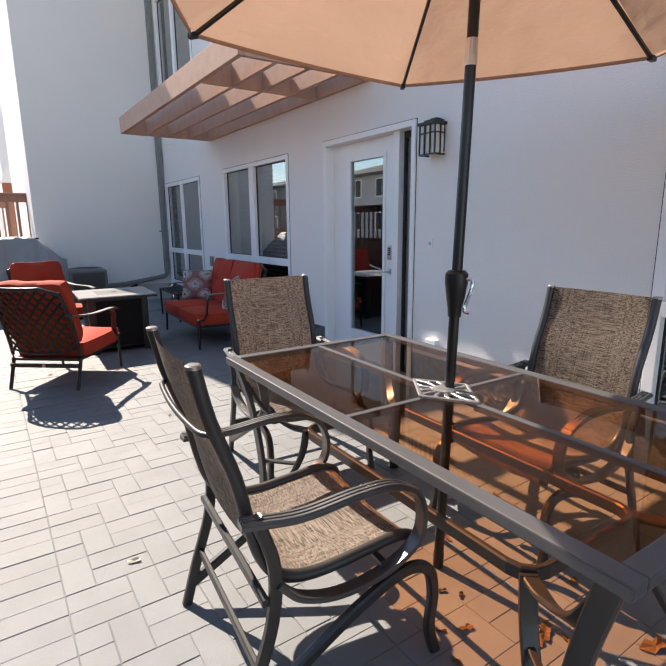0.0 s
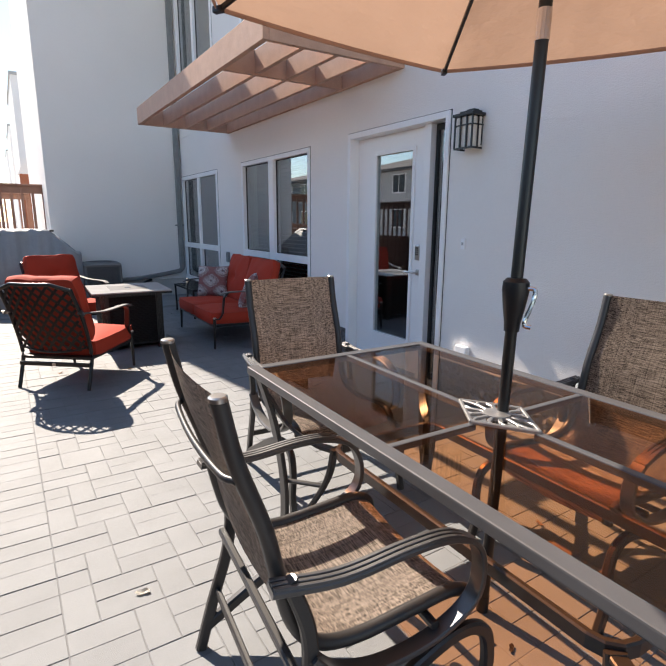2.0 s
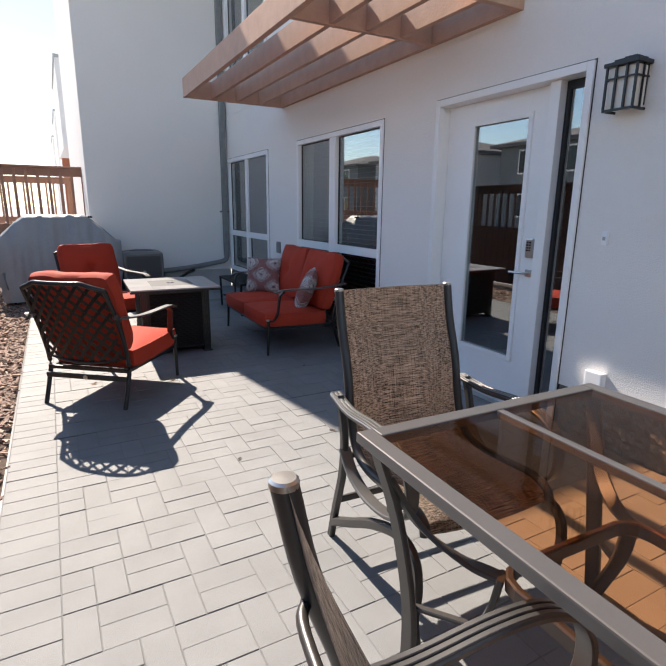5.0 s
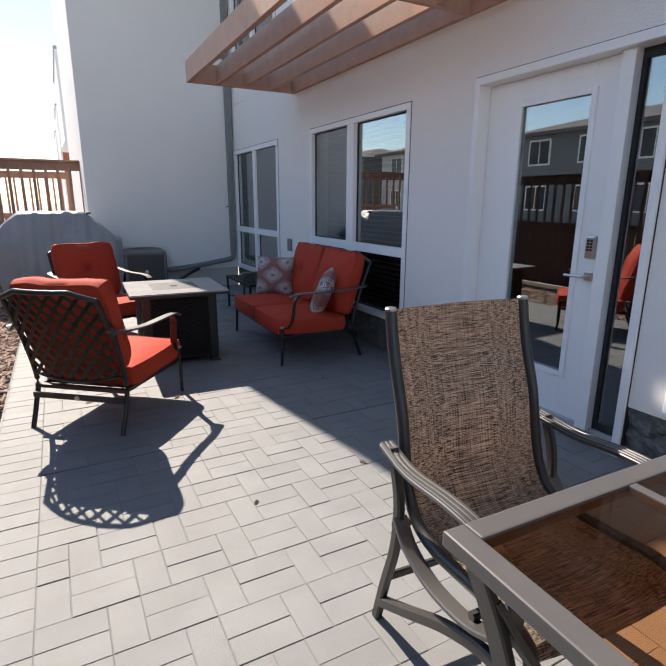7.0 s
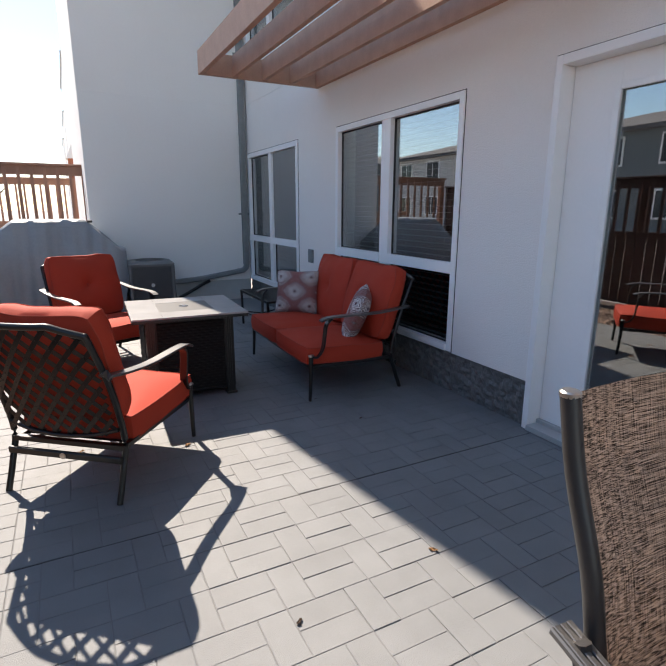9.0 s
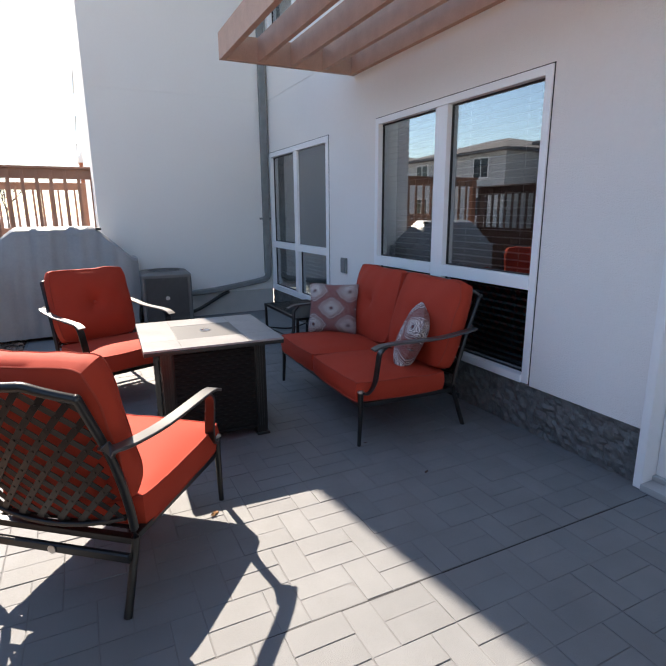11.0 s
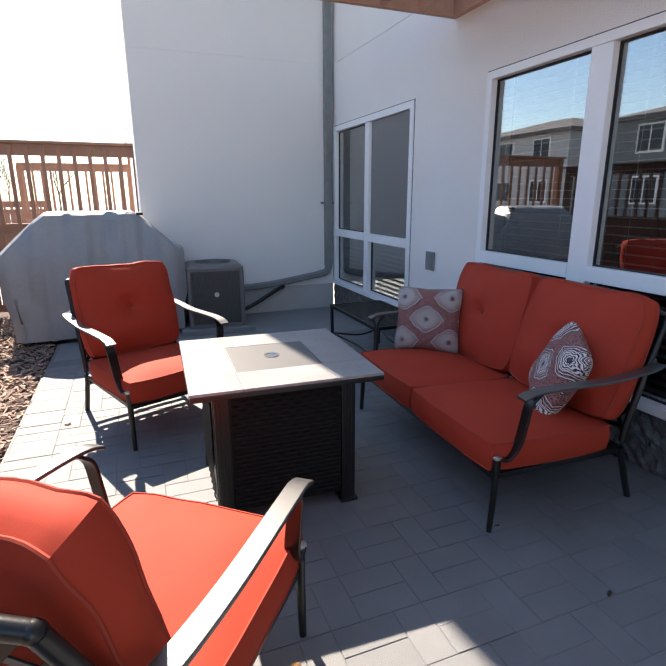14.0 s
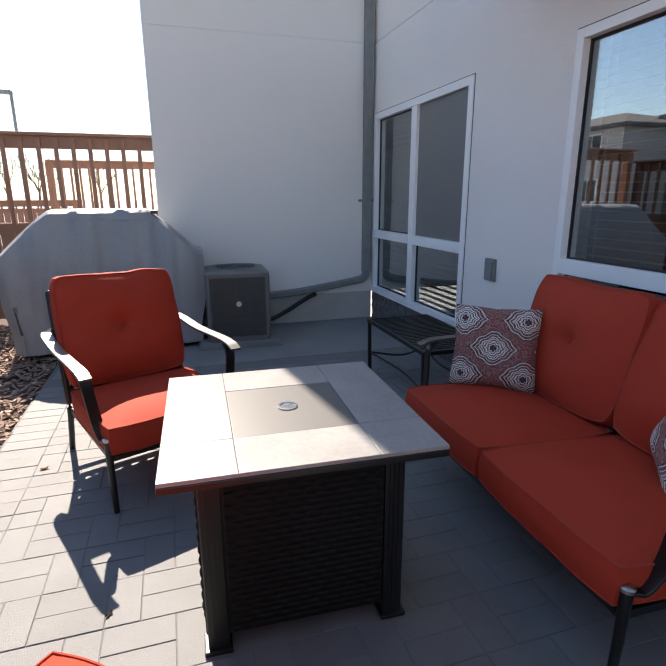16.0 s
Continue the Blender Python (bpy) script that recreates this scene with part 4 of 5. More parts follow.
def make_sling_chair(m, spreader=False):
    t = thing("sling_chair", m, "high-back brown sling dining chair with bronze metal frame", "chair", "sling chairs round the table")
    half = 0.255
    prof = [(-0.350, 1.036), (-0.320, 0.90), (-0.265, 0.74), (-0.235, 0.60), (-0.205, 0.50), (-0.15, 0.43), (-0.05, 0.405), (0.10, 0.415), (0.22, 0.425), (0.285, 0.405), (0.30, 0.37)]
    path = smooth_path([(0, y, z) for y, z in prof], 4)
    bm = bmesh.new()
    cols = 8
    grid = []
    for q in path:
        row = []
        for j in range(cols + 1):
            u = 2 * j / cols - 1
            sag = 0.02 * (1 - u * u)
            w = half - 0.012
            back = q.z > 0.52
            row.append(bm.verts.new((u * w, q.y - (sag if back else 0), q.z - (0 if back else sag))))
        grid.append(row)
    for a_, b_ in zip(grid, grid[1:]):
        for j in range(cols):
            bm.faces.new((a_[j], a_[j + 1], b_[j + 1], b_[j]))
    bmesh.ops.solidify(bm, geom=bm.faces[:], thickness=0.003)
    part("sling", bm, SLING, t, "brown woven sling seat and back", smooth=True)
    for sx in (-1, 1):
        x = sx * half
        part("side_rail", bar([(x, y, z) for y, z in prof], 0.036, sides=12, curve=4, side=(1, 0, 0)), BRONZE, t, smooth=True)
        part("post_cap", lathe([(0.0, -0.004), (0.0185, -0.004), (0.0185, 0.004), (0.015, 0.007), (0.0, 0.0075)], 16, (x, -0.350, 1.036)), NICKEL, t, "pale metal end cap", smooth=True)
        xo = sx * 0.30
        part("back_leg", bar([(xo, -0.30, 0.0), (xo, -0.255, 0.16), (xo, -0.20, 0.34), (xo, -0.19, 0.50), (xo, -0.235, 0.650)], 0.026, 0.034, side=(1, 0, 0)), BRONZE, t, smooth=True)
        arm = part("arm", bar([(xo, -0.275, 0.640), (xo + sx * 0.01, -0.12, 0.624), (xo + sx * 0.012, 0.05, 0.638), (xo + sx * 0.01, 0.165, 0.632), (xo + sx * 0.005, 0.25, 0.592), (xo, 0.282, 0.51), (xo, 0.26, 0.425), (xo, 0.15, 0.365), (xo, 0.0, 0.35), (xo, -0.12, 0.385), (xo, -0.185, 0.45)], 0.046, 0.016, side=(1, 0, 0)), ARM, t, smooth=True)
        for o in (-0.0145, 0.0, 0.0145):
            part("arm_rib", bar([(xo + o, -0.272, 0.650), (xo + o + sx * 0.01, -0.12, 0.634), (xo + o + sx * 0.012, 0.05, 0.648), (xo + o + sx * 0.01, 0.165, 0.642), (xo + o + sx * 0.005, 0.252, 0.600)], 0.011, 0.007), ARM, arm, smooth=True)
        part("front_leg", bar([(xo, 0.35, 0.0), (xo, 0.325, 0.10), (xo, 0.335, 0.22), (xo, 0.31, 0.31), (xo, 0.22, 0.335), (xo, 0.06, 0.275), (xo, -0.12, 0.17), (xo, -0.275, 0.08)], 0.028, 0.036, side=(1, 0, 0)), BRONZE, t, smooth=True)
    if spreader:
        part("spreader_bar", bar([(-half, -0.322, 0.865), (-half * 0.8, -0.342, 0.864), (0, -0.351, 0.86), (half * 0.8, -0.342, 0.864), (half, -0.322, 0.865)], 0.016, sides=10), BRONZE, t, smooth=True)
    for y, z in ((-0.215, 0.40), (0.15, 0.385)):
        part("cross_bar", bar([(-0.30, y, z), (0.30, y, z)], 0.022, 0.022, curve=0), BRONZE, t)
    part("stretcher", bar([(-0.30, -0.24, 0.20), (0.30, -0.24, 0.20)], 0.016, 0.028, curve=0), BRONZE, t)
    return t


make_sling_chair(pose(0.912, 1.504, 0, 0, 0, -95.0), spreader=True)
chair = make_sling_chair(pose(1.568, 2.645, 0, 0, 0, 176))
copy_thing(chair, pose(2.158, 1.462, 0, 0, 0, 86.5))


# ---- side table and throw pillows ----
def make_side_table(m):
    t = thing("side_table", m, "low black metal slatted side table", "side table")
    X, Y, h = 0.25, 0.46, 0.41
    part("top_frame", boxes(((-X, -Y, h - 0.025), (-X + 0.025, Y, h)), ((X - 0.025, -Y, h - 0.025), (X, Y, h)), ((-X + 0.025, Y - 0.025, h - 0.025), (X - 0.025, Y, h)), ((-X + 0.025, -Y, h - 0.025), (X - 0.025, -Y + 0.025, h)), bevel=0.004), BLACK_METAL, t)
    n = 26
    for i in range(n):
        y = -Y + 0.04 + (2 * Y - 0.08) * i / (n - 1)
        part("slat", boxes(((-X + 0.025, y - 0.010, h - 0.012), (X - 0.025, y + 0.010, h - 0.004))), BLACK_METAL, t)
    for sx in (-1, 1):
        for sy in (-1, 1):
            part("leg", bar([(sx * (X - 0.02), sy * (Y - 0.02), 0), (sx * (X - 0.014), sy * (Y - 0.014), h - 0.02)], 0.026, 0.026, curve=0), BLACK_METAL, t)
    for sy in (-1, 1):
        part("stretcher", bar([(-X + 0.02, sy * (Y - 0.02), 0.15), (0, sy * (Y - 0.10), 0.13), (X - 0.02, sy * (Y - 0.02), 0.15)], 0.014, 0.014), BLACK_METAL, t, smooth=True)
    for sx in (-1, 1):
        part("stretcher", bar([(sx * (X - 0.02), -Y + 0.02, 0.15), (sx * (X - 0.09), 0, 0.13), (sx * (X - 0.02), Y - 0.02, 0.15)], 0.014, 0.014), BLACK_METAL, t, smooth=True)
    return t


make_side_table(pose(2.62, 7.85, 0))


def pillow_mat():
    """Ogee medallions in rows: rings of cream, plum and rose round dark flowers."""
    m = bpy.data.materials.new("ogee_print_fabric")
    m.use_nodes = True
    nt = m.node_tree
    L = nt.links.new
    b = nt.nodes["Principled BSDF"]
    b.inputs["Roughness"].default_value = 0.9
    tc = nt.nodes.new("ShaderNodeTexCoord")
    sep = nt.nodes.new("ShaderNodeSeparateXYZ")
    L(tc.outputs["Object"], sep.inputs[0])

    def math_(op, a, b_=None, c=None):
        n = nt.nodes.new("ShaderNodeMath")
        n.operation = op
        for i, v in enumerate((a, b_, c)):
            if v is None:
                continue
            if isinstance(v, (int, float)):
                n.inputs[i].default_value = v
            else:
                L(v, n.inputs[i])
        return n.outputs[0]

    def cell(off):
        x = math_("MULTIPLY_ADD", sep.outputs[0], 1 / 0.29, 0.5 + off)
        y = math_("MULTIPLY_ADD", sep.outputs[1], 1 / 0.27, 0.5 + off)
        fx = math_("ABSOLUTE", math_("SUBTRACT", math_("FRACT", x), 0.5))
        fy = math_("ABSOLUTE", math_("SUBTRACT", math_("FRACT", y), 0.5))
        r = math_("SQRT", math_("ADD", math_("MULTIPLY", fx, fx), math_("MULTIPLY", fy, fy)))
        dia = math_("MULTIPLY_ADD", fx, 0.62, math_("MULTIPLY", fy, 0.95))
        ang = math_("ARCTAN2", fy, fx)
        petals = math_("MULTIPLY", math_("SINE", math_("MULTIPLY", ang, 8.0)), 0.012)
        return math_("ADD", math_("ADD", math_("MULTIPLY", r, 0.45), math_("MULTIPLY", dia, 0.6)), petals)
    d = math_("MINIMUM", cell(0.0), cell(0.5))
    nz = nt.nodes.new("ShaderNodeTexNoise")
    nz.inputs["Scale"].default_value, nz.inputs["Detail"].default_value = 60, 2
    L(tc.outputs["Object"], nz.inputs["Vector"])
    d = math_("ADD", d, math_("MULTIPLY_ADD", nz.outputs["Fac"], 0.03, -0.015))
    ramp = nt.nodes.new("ShaderNodeValToRGB")
    cr = ramp.color_ramp
    cr.interpolation = "CONSTANT"
    plum, cream, rose, blue = (0.022, 0.010, 0.016, 1), (0.78, 0.72, 0.68, 1), (0.20, 0.05, 0.045, 1), (0.02, 0.022, 0.04, 1)
    bands = [(0, rose), (0.02, blue), (0.055, cream), (0.075, blue), (0.095, cream), (0.125, plum), (0.145, cream), (0.165, plum), (0.18, cream), (0.20, plum), (0.22, rose), (0.235, cream), (0.25, plum), (0.27, rose), (0.29, cream), (0.305, plum), (0.33, rose)]
    cr.elements[0].position, cr.elements[0].color = bands[0]
    cr.elements[1].position, cr.elements[1].color = bands[1]
    for pos, col in bands[2:]:
        e = cr.elements.new(pos)
        e.color = col
    L(d, ramp.inputs["Fac"])
    vo = nt.nodes.new("ShaderNodeTexVoronoi")
    vo.feature = "DISTANCE_TO_EDGE"
    vo.inputs["Scale"].default_value = 85
    L(tc.outputs["Object"], vo.inputs["Vector"])
    lace = math_("LESS_THAN", vo.outputs["Distance"], 0.10)
    zone = math_("GREATER_THAN", d, 0.10)
    mx = nt.nodes.new("ShaderNodeMix")
    mx.data_type = "RGBA"
    L(math_("MULTIPLY", math_("MULTIPLY", lace, zone), 0.3), mx.inputs["Factor"])
    L(ramp.outputs["Color"], mx.inputs["A"])
    mx.inputs["B"].default_value = (0.60, 0.52, 0.48, 1)
    L(mx.outputs["Result"], b.inputs["Base Color"])
    return m


PRINT = pillow_mat()


def make_pillow(m, size=0.42, seed=0.0):
    """A knife-edge pillow with pulled corners."""
    n = 22
    bm = bmesh.new()
    sides = []
    for sign in (1, -1):
        g = []
        for i in range(n + 1):
            row = []
            for j in range(n + 1):
                u, v = 2 * i / n - 1, 2 * j / n - 1
                k = 1 - 0.06 * (1 - abs(u * v)) * max(abs(u), abs(v)) ** 3
                z = 0.075 * ((1 - u ** 4) * (1 - v ** 4)) ** 0.6 + 0.006 * noise.noise(Vector((u * 2 + seed, v * 2, sign))) * (1 - u * u) * (1 - v * v)
                row.append(bm.verts.new((u * size / 2 * k, v * size / 2 * k, sign * z)))
            g.append(row)
        for i in range(n):
            for j in range(n):
                bm.faces.new((g[i][j], g[i + 1][j], g[i + 1][j + 1], g[i][j + 1]))
        sides.append(g)
    bmesh.ops.remove_doubles(bm, verts=bm.verts, dist=0.0005)
    ob = part("throw_pillow", bm, PRINT, None, smooth=True)
    ob.matrix_world = m
    return tagged(ob, "square throw pillow with cream and plum medallion print", "pillow", "throw pillows on the sofa")


make_pillow(pose(2.475, 6.85, 0.582, 76, 0, -40), 0.405, 1.0)
make_pillow(pose(2.545, 5.835, 0.560, 66, 14, -127), 0.39, 4.0)


# ---- wall fittings ----
def make_wall_lamp(m):
    t = thing("wall_lamp", m, "black metal lantern wall lamp with frosted panes", "lamp")
    # local: wall at x = 0, outward -x
    part("back_plate", boxes(((-0.012, -0.07, -0.10), (0, 0.07, 0.11)), bevel=0.004), BLACK_METAL, t)
    W, D, h0, h1 = 0.083, 0.115, -0.125, 0.085
    part("hood", boxes(((-D - 0.012, -W - 0.01, h1), (-0.006, W + 0.01, h1 + 0.02)), ((-D * 0.8, -W * 0.75, h1 + 0.02), (-0.006, W * 0.75, h1 + 0.038)), ((-D * 0.5, -W * 0.4, h1 + 0.038), (-0.006, W * 0.4, h1 + 0.052)), bevel=0.004), BLACK_METAL, t)
    part("bottom_rail", boxes(((-D, -W, h0), (-D + 0.010, W, h0 + 0.012)), ((-D + 0.01, -W, h0), (-0.012, -W + 0.010, h0 + 0.012)), ((-D + 0.01, W - 0.010, h0), (-0.012, W, h0 + 0.012))), BLACK_METAL, t)
    part("mid_rail", boxes(((-D - 0.001, -W - 0.001, h1 - 0.06), (-D + 0.008, W + 0.001, h1 - 0.052)), ((-D + 0.008, -W - 0.001, h1 - 0.06), (-0.012, -W + 0.007, h1 - 0.052)), ((-D + 0.008, W - 0.007, h1 - 0.06), (-0.012, W + 0.001, h1 - 0.052))), BLACK_METAL, t)
    for y in (-W + 0.005, -W / 3, W / 3, W - 0.005):
        part("bar", boxes(((-D - 0.002, y - 0.005, h0 + 0.012), (-D + 0.008, y + 0.005, h1))), BLACK_METAL, t)
    for y in (-W + 0.003, W - 0.003):
        part("bar", boxes(((-D * 0.5 - 0.004, y - 0.004, h0 + 0.012), (-D * 0.5 + 0.004, y + 0.004, h1))), BLACK_METAL, t)
    part("diffuser", boxes(((-D + 0.012, -W + 0.012, h0 + 0.014), (-0.014, W - 0.012, h1 - 0.002)), bevel=0.004), FROST, t, "cream frosted glass")
    return t


make_wall_lamp(pose(WX, 3.055, 1.965))
t = thing("doorbell", pose(WX, 3.095, 1.20), "small white doorbell button on the stucco wall", "doorbell")
part("plate", boxes(((-0.014, -0.018, -0.038), (0, 0.018, 0.038)), bevel=0.004), WHITE, t)
part("button", boxes(((-0.018, -0.008, -0.010), (-0.014, 0.008, 0.010)), bevel=0.001), GREY_PAINT, t)
t = thing("outlet_box", pose(WX, 7.775, 0.82), "grey weatherproof outlet cover on the stucco wall", "outlet")
part("cover", boxes(((-0.022, -0.056, -0.075), (0, 0.056, 0.075)), bevel=0.005), PIPE, t)
part("flap", boxes(((-0.030, -0.040, -0.055), (-0.022, 0.040, 0.055)), bevel=0.003), PIPE, t)
t = thing("outlet_box", pose(WX, 3.03, 0.40), "white weatherproof outlet box low on the wall", "outlet")
part("cover", boxes(((-0.045, -0.055, -0.055), (0, 0.055, 0.055)), bevel=0.008), WHITE, t)

t = thing("downspout", pose(0, 0, 0), "grey painted downspout in the corner of the walls", "downspout")
part("pipe", boxes(((2.945, EY - 0.068, 0.52), (3.03, EY - 0.003, 6.4)), bevel=0.008), PIPE, t)
part("elbow", bar([(2.987, EY - 0.036, 0.56), (2.985, EY - 0.037, 0.49), (2.94, EY - 0.04, 0.445), (2.85, EY - 0.042, 0.425)], 0.075, 0.062, up=(0, 1, 0)), PIPE, t, smooth=True)
part("outlet_pipe", bar([(2.86, EY - 0.042, 0.427), (2.5, EY - 0.05, 0.375), (2.2, EY - 0.06, 0.34), (1.92, EY - 0.08, 0.325)], 0.07, 0.062, up=(0, 1, 0)), PIPE, t, smooth=True)
for z in (1.25, 3.4):
    part("strap", boxes(((2.93, EY - 0.074, z), (3.045, EY - 0.002, z + 0.025)), ((2.905, EY - 0.010, z), (2.93, EY - 0.002, z + 0.025))), PIPE, t)
t = thing("refrigerant_line", pose(0, 0, 0), "black insulated refrigerant line behind the condenser", "pipe")
part("hose", bar([(2.42, EY - 0.02, 0.30), (2.30, EY - 0.09, 0.27), (2.08, EY - 0.16, 0.17), (1.90, EY - 0.30, 0.13), (1.80, EY - 0.36, 0.14)], 0.045, sides=10), BLACK_PLASTIC, t, smooth=True)
part("valve", lathe([(0.0, 0), (0.014, 0), (0.014, 0.03), (0.008, 0.04), (0.0, 0.04)], 10, (1.85, EY - 0.42, 0.16)), CHROME, t)


# ---- condenser ----
def make_condenser(m):
    t = thing("air_conditioner", m, "square grey outdoor air conditioner condenser on a pad", "air conditioner")
    r, h = 0.275, 0.66
    def rr(r, c, z, n=5):
        pts = []
        for sx, sy, a0 in ((1, 1, 0), (-1, 1, 90), (-1, -1, 180), (1, -1, 270)):
            for k in range(n + 1):
                a = radians(a0 + 90 * k / n)
                pts.append((sx * (r - c) + c * math.cos(a), sy * (r - c) + c * math.sin(a), z))
        return pts
    def prism(levels):
        bm = bmesh.new()
        rings = [[bm.verts.new(p) for p in rr(*q)] for q in levels]
        for a, b in zip(rings, rings[1:]):
            for i in range(len(a)):
                bm.faces.new((a[i], a[(i + 1) % len(a)], b[(i + 1) % len(b)], b[i]))
        bm.faces.new(rings[0][::-1])
        bm.faces.new(rings[-1])
        return bm
    part("pad", boxes(((-0.36, -0.36, 0), (0.36, 0.36, 0.045)), bevel=0.008), CONCRETE, t)
    part("base_pan", prism([(r + 0.008, 0.06, 0.045), (r + 0.008, 0.06, 0.085)]), AC_METAL, t)
    part("coil", prism([(r - 0.012, 0.05, 0.085), (r - 0.012, 0.05, h - 0.04)]), AC_DARK, t)
    for k in range(4):
        for i in range(38):
            u = -r + 0.045 + (2 * r - 0.09) * i / 37
            x, y = (u, -r) if k == 0 else (r, u) if k == 1 else (u, r) if k == 2 else (-r, u)
            part("louvre_bar", boxes(((x - 0.0035, y - 0.0035, 0.085), (x + 0.0035, y + 0.0035, h - 0.04))), AC_BARS, t)
        for i in range(0, 5):
            z = 0.14 + i * 0.095
            a_, b_ = ((-r + 0.04, -r - 0.002), (r - 0.04, -r + 0.004)) if k == 0 else ((r - 0.004, -r + 0.04), (r + 0.002, r - 0.04)) if k == 1 else ((-r + 0.04, r - 0.004), (r - 0.04, r + 0.002)) if k == 2 else ((-r - 0.002, -r + 0.04), (-r + 0.004, r - 0.04))
            part("louvre_band", boxes(((*a_, z), (*b_, z + 0.006))), AC_BARS, t)
    for sx in (-1, 1):
        for sy in (-1, 1):
            part("corner_post", bar([(sx * (r - 0.02), sy * (r - 0.02), 0.085), (sx * (r - 0.02), sy * (r - 0.02), h - 0.03)], 0.05, sides=12, curve=0), AC_METAL, t, smooth=True)
    part("top_cover", prism([(r + 0.006, 0.06, h - 0.04), (r + 0.008, 0.06, h - 0.01), (r - 0.01, 0.07, h + 0.008), (r - 0.06, 0.09, h + 0.022), (r - 0.075, 0.1, h + 0.015)]), AC_METAL, t, smooth=True)
    for i in range(1, 7):
        part("fan_grille", bar([(math.cos(a) * 0.028 * i, math.sin(a) * 0.028 * i, h + 0.030) for a in (2 * math.pi * j / 24 for j in range(25))], 0.005, sides=5, curve=0), AC_METAL, t)
    for j in range(8):
        a = math.pi * j / 8
        part("grille_spoke", bar([(-0.18 * math.cos(a), -0.18 * math.sin(a), h + 0.026), (0.18 * math.cos(a), 0.18 * math.sin(a), h + 0.026)], 0.005, sides=5, curve=0), BLACK_METAL, t)
    part("badge", lathe([(0.024, 0), (0.024, 0.004), (0.018, 0.006), (0.0, 0.006)], 18), FROST, t, "round white maker's badge").matrix_local = pose(0.0, -r - 0.004, 0.385, 90)
    return t


make_condenser(pose(1.545, 9.56, 0, 0, 0, -3))


# ---- covered grill ----
def make_grill(m):
    t = thing("grill_cover", m, "barbecue grill under a grey weatherproof cover", "grill")
    bm = bmesh.new()
    n = 56
    rings = []
    for i in range(n + 1):
        u = i / n
        x = -0.80 + 1.60 * u
        ax = abs(x + 0.02)
        if ax < 0.37:
            top = 1.205
        else:
            k = min(1, (ax - 0.37) / 0.40)
            top = 1.205 - 0.36 * (k ** 1.15)
        half_top = 0.17 if ax < 0.45 else 0.17 + 0.09 * min(1, (ax - 0.45) / 0.3)
        ring = []
        prof = [(-0.29, 0.04), (-0.285, 0.22), (-0.27, 0.45), (-0.26, 0.66), (-0.25, 0.82)]
        prof = [(y, z * min(1, (top - 0.02) / 0.84)) for y, z in prof] + [(-half_top, top - 0.03), (-half_top + 0.04, top), (0.02, top + 0.004), (half_top, top), (0.26, 0.82 * min(1, (top - 0.02) / 0.84)), (0.29, 0.40), (0.29, 0.04)]
        closing = 1 - 0.10 * max(0, (abs(x) - 0.74) / 0.06)
        for j, (y, z) in enumerate(prof):
            v = Vector((x, y * closing, z))
            fold = 0.035 * noise.noise(Vector((x * 5.5, j * 0.22, 3.3))) + 0.022 * noise.noise(Vector((x * 13, j * 0.4, 9.1)))
            v.y += fold * (1.4 - z * 0.5)
            v.z += 0.004 * noise.noise(Vector((x * 5, j, 1.7))) if 4 < j < 9 else 0.012 * noise.noise(Vector((x * 3, j, 5.7))) * (j in (0, 11))
            v.x += (1 if x > 0 else -1) * (-0.05) * (z < 0.3) * (abs(x) > 0.7)
            ring.append(bm.verts.new(v))
        rings.append(ring)
    for a, b in zip(rings, rings[1:]):
        for j in range(len(a) - 1):
            bm.faces.new((a[j], a[j + 1], b[j + 1], b[j]))
    bm.faces.new(rings[0])
    bm.faces.new(rings[-1][::-1])
    cover = part("cover", bm, COVER, t, "grey vinyl cover with soft folds", smooth=True)
    part("seam", bar([(-0.30, -0.196, 1.135), (-0.1, -0.200, 1.128), (0.15, -0.196, 1.125), (0.36, -0.186, 1.13)], 0.006, 0.004), COVER, cover)
    part("buckle", boxes(((0.39, -0.16, 1.165), (0.45, -0.10, 1.195)), bevel=0.008), BLACK_PLASTIC, t, "black plastic strap buckle")
    for x in (-0.62, 0.62):
        for y in (-0.2, 0.2):
            w = part("caster", lathe([(0.0, -0.014), (0.036, -0.014), (0.038, 0.0), (0.036, 0.014), (0.0, 0.014)], 16), BLACK_PLASTIC, t)
            w.matrix_local = pose(x, y, 0.038, 0, 90, 0)
    part("wheel_bracket", boxes(((-0.66, -0.235, 0.055), (-0.58, -0.165, 0.12)), bevel=0.006), CHROME, t, "shiny metal wheel bracket")
    return t


make_grill(pose(0.46, 9.68, 0))


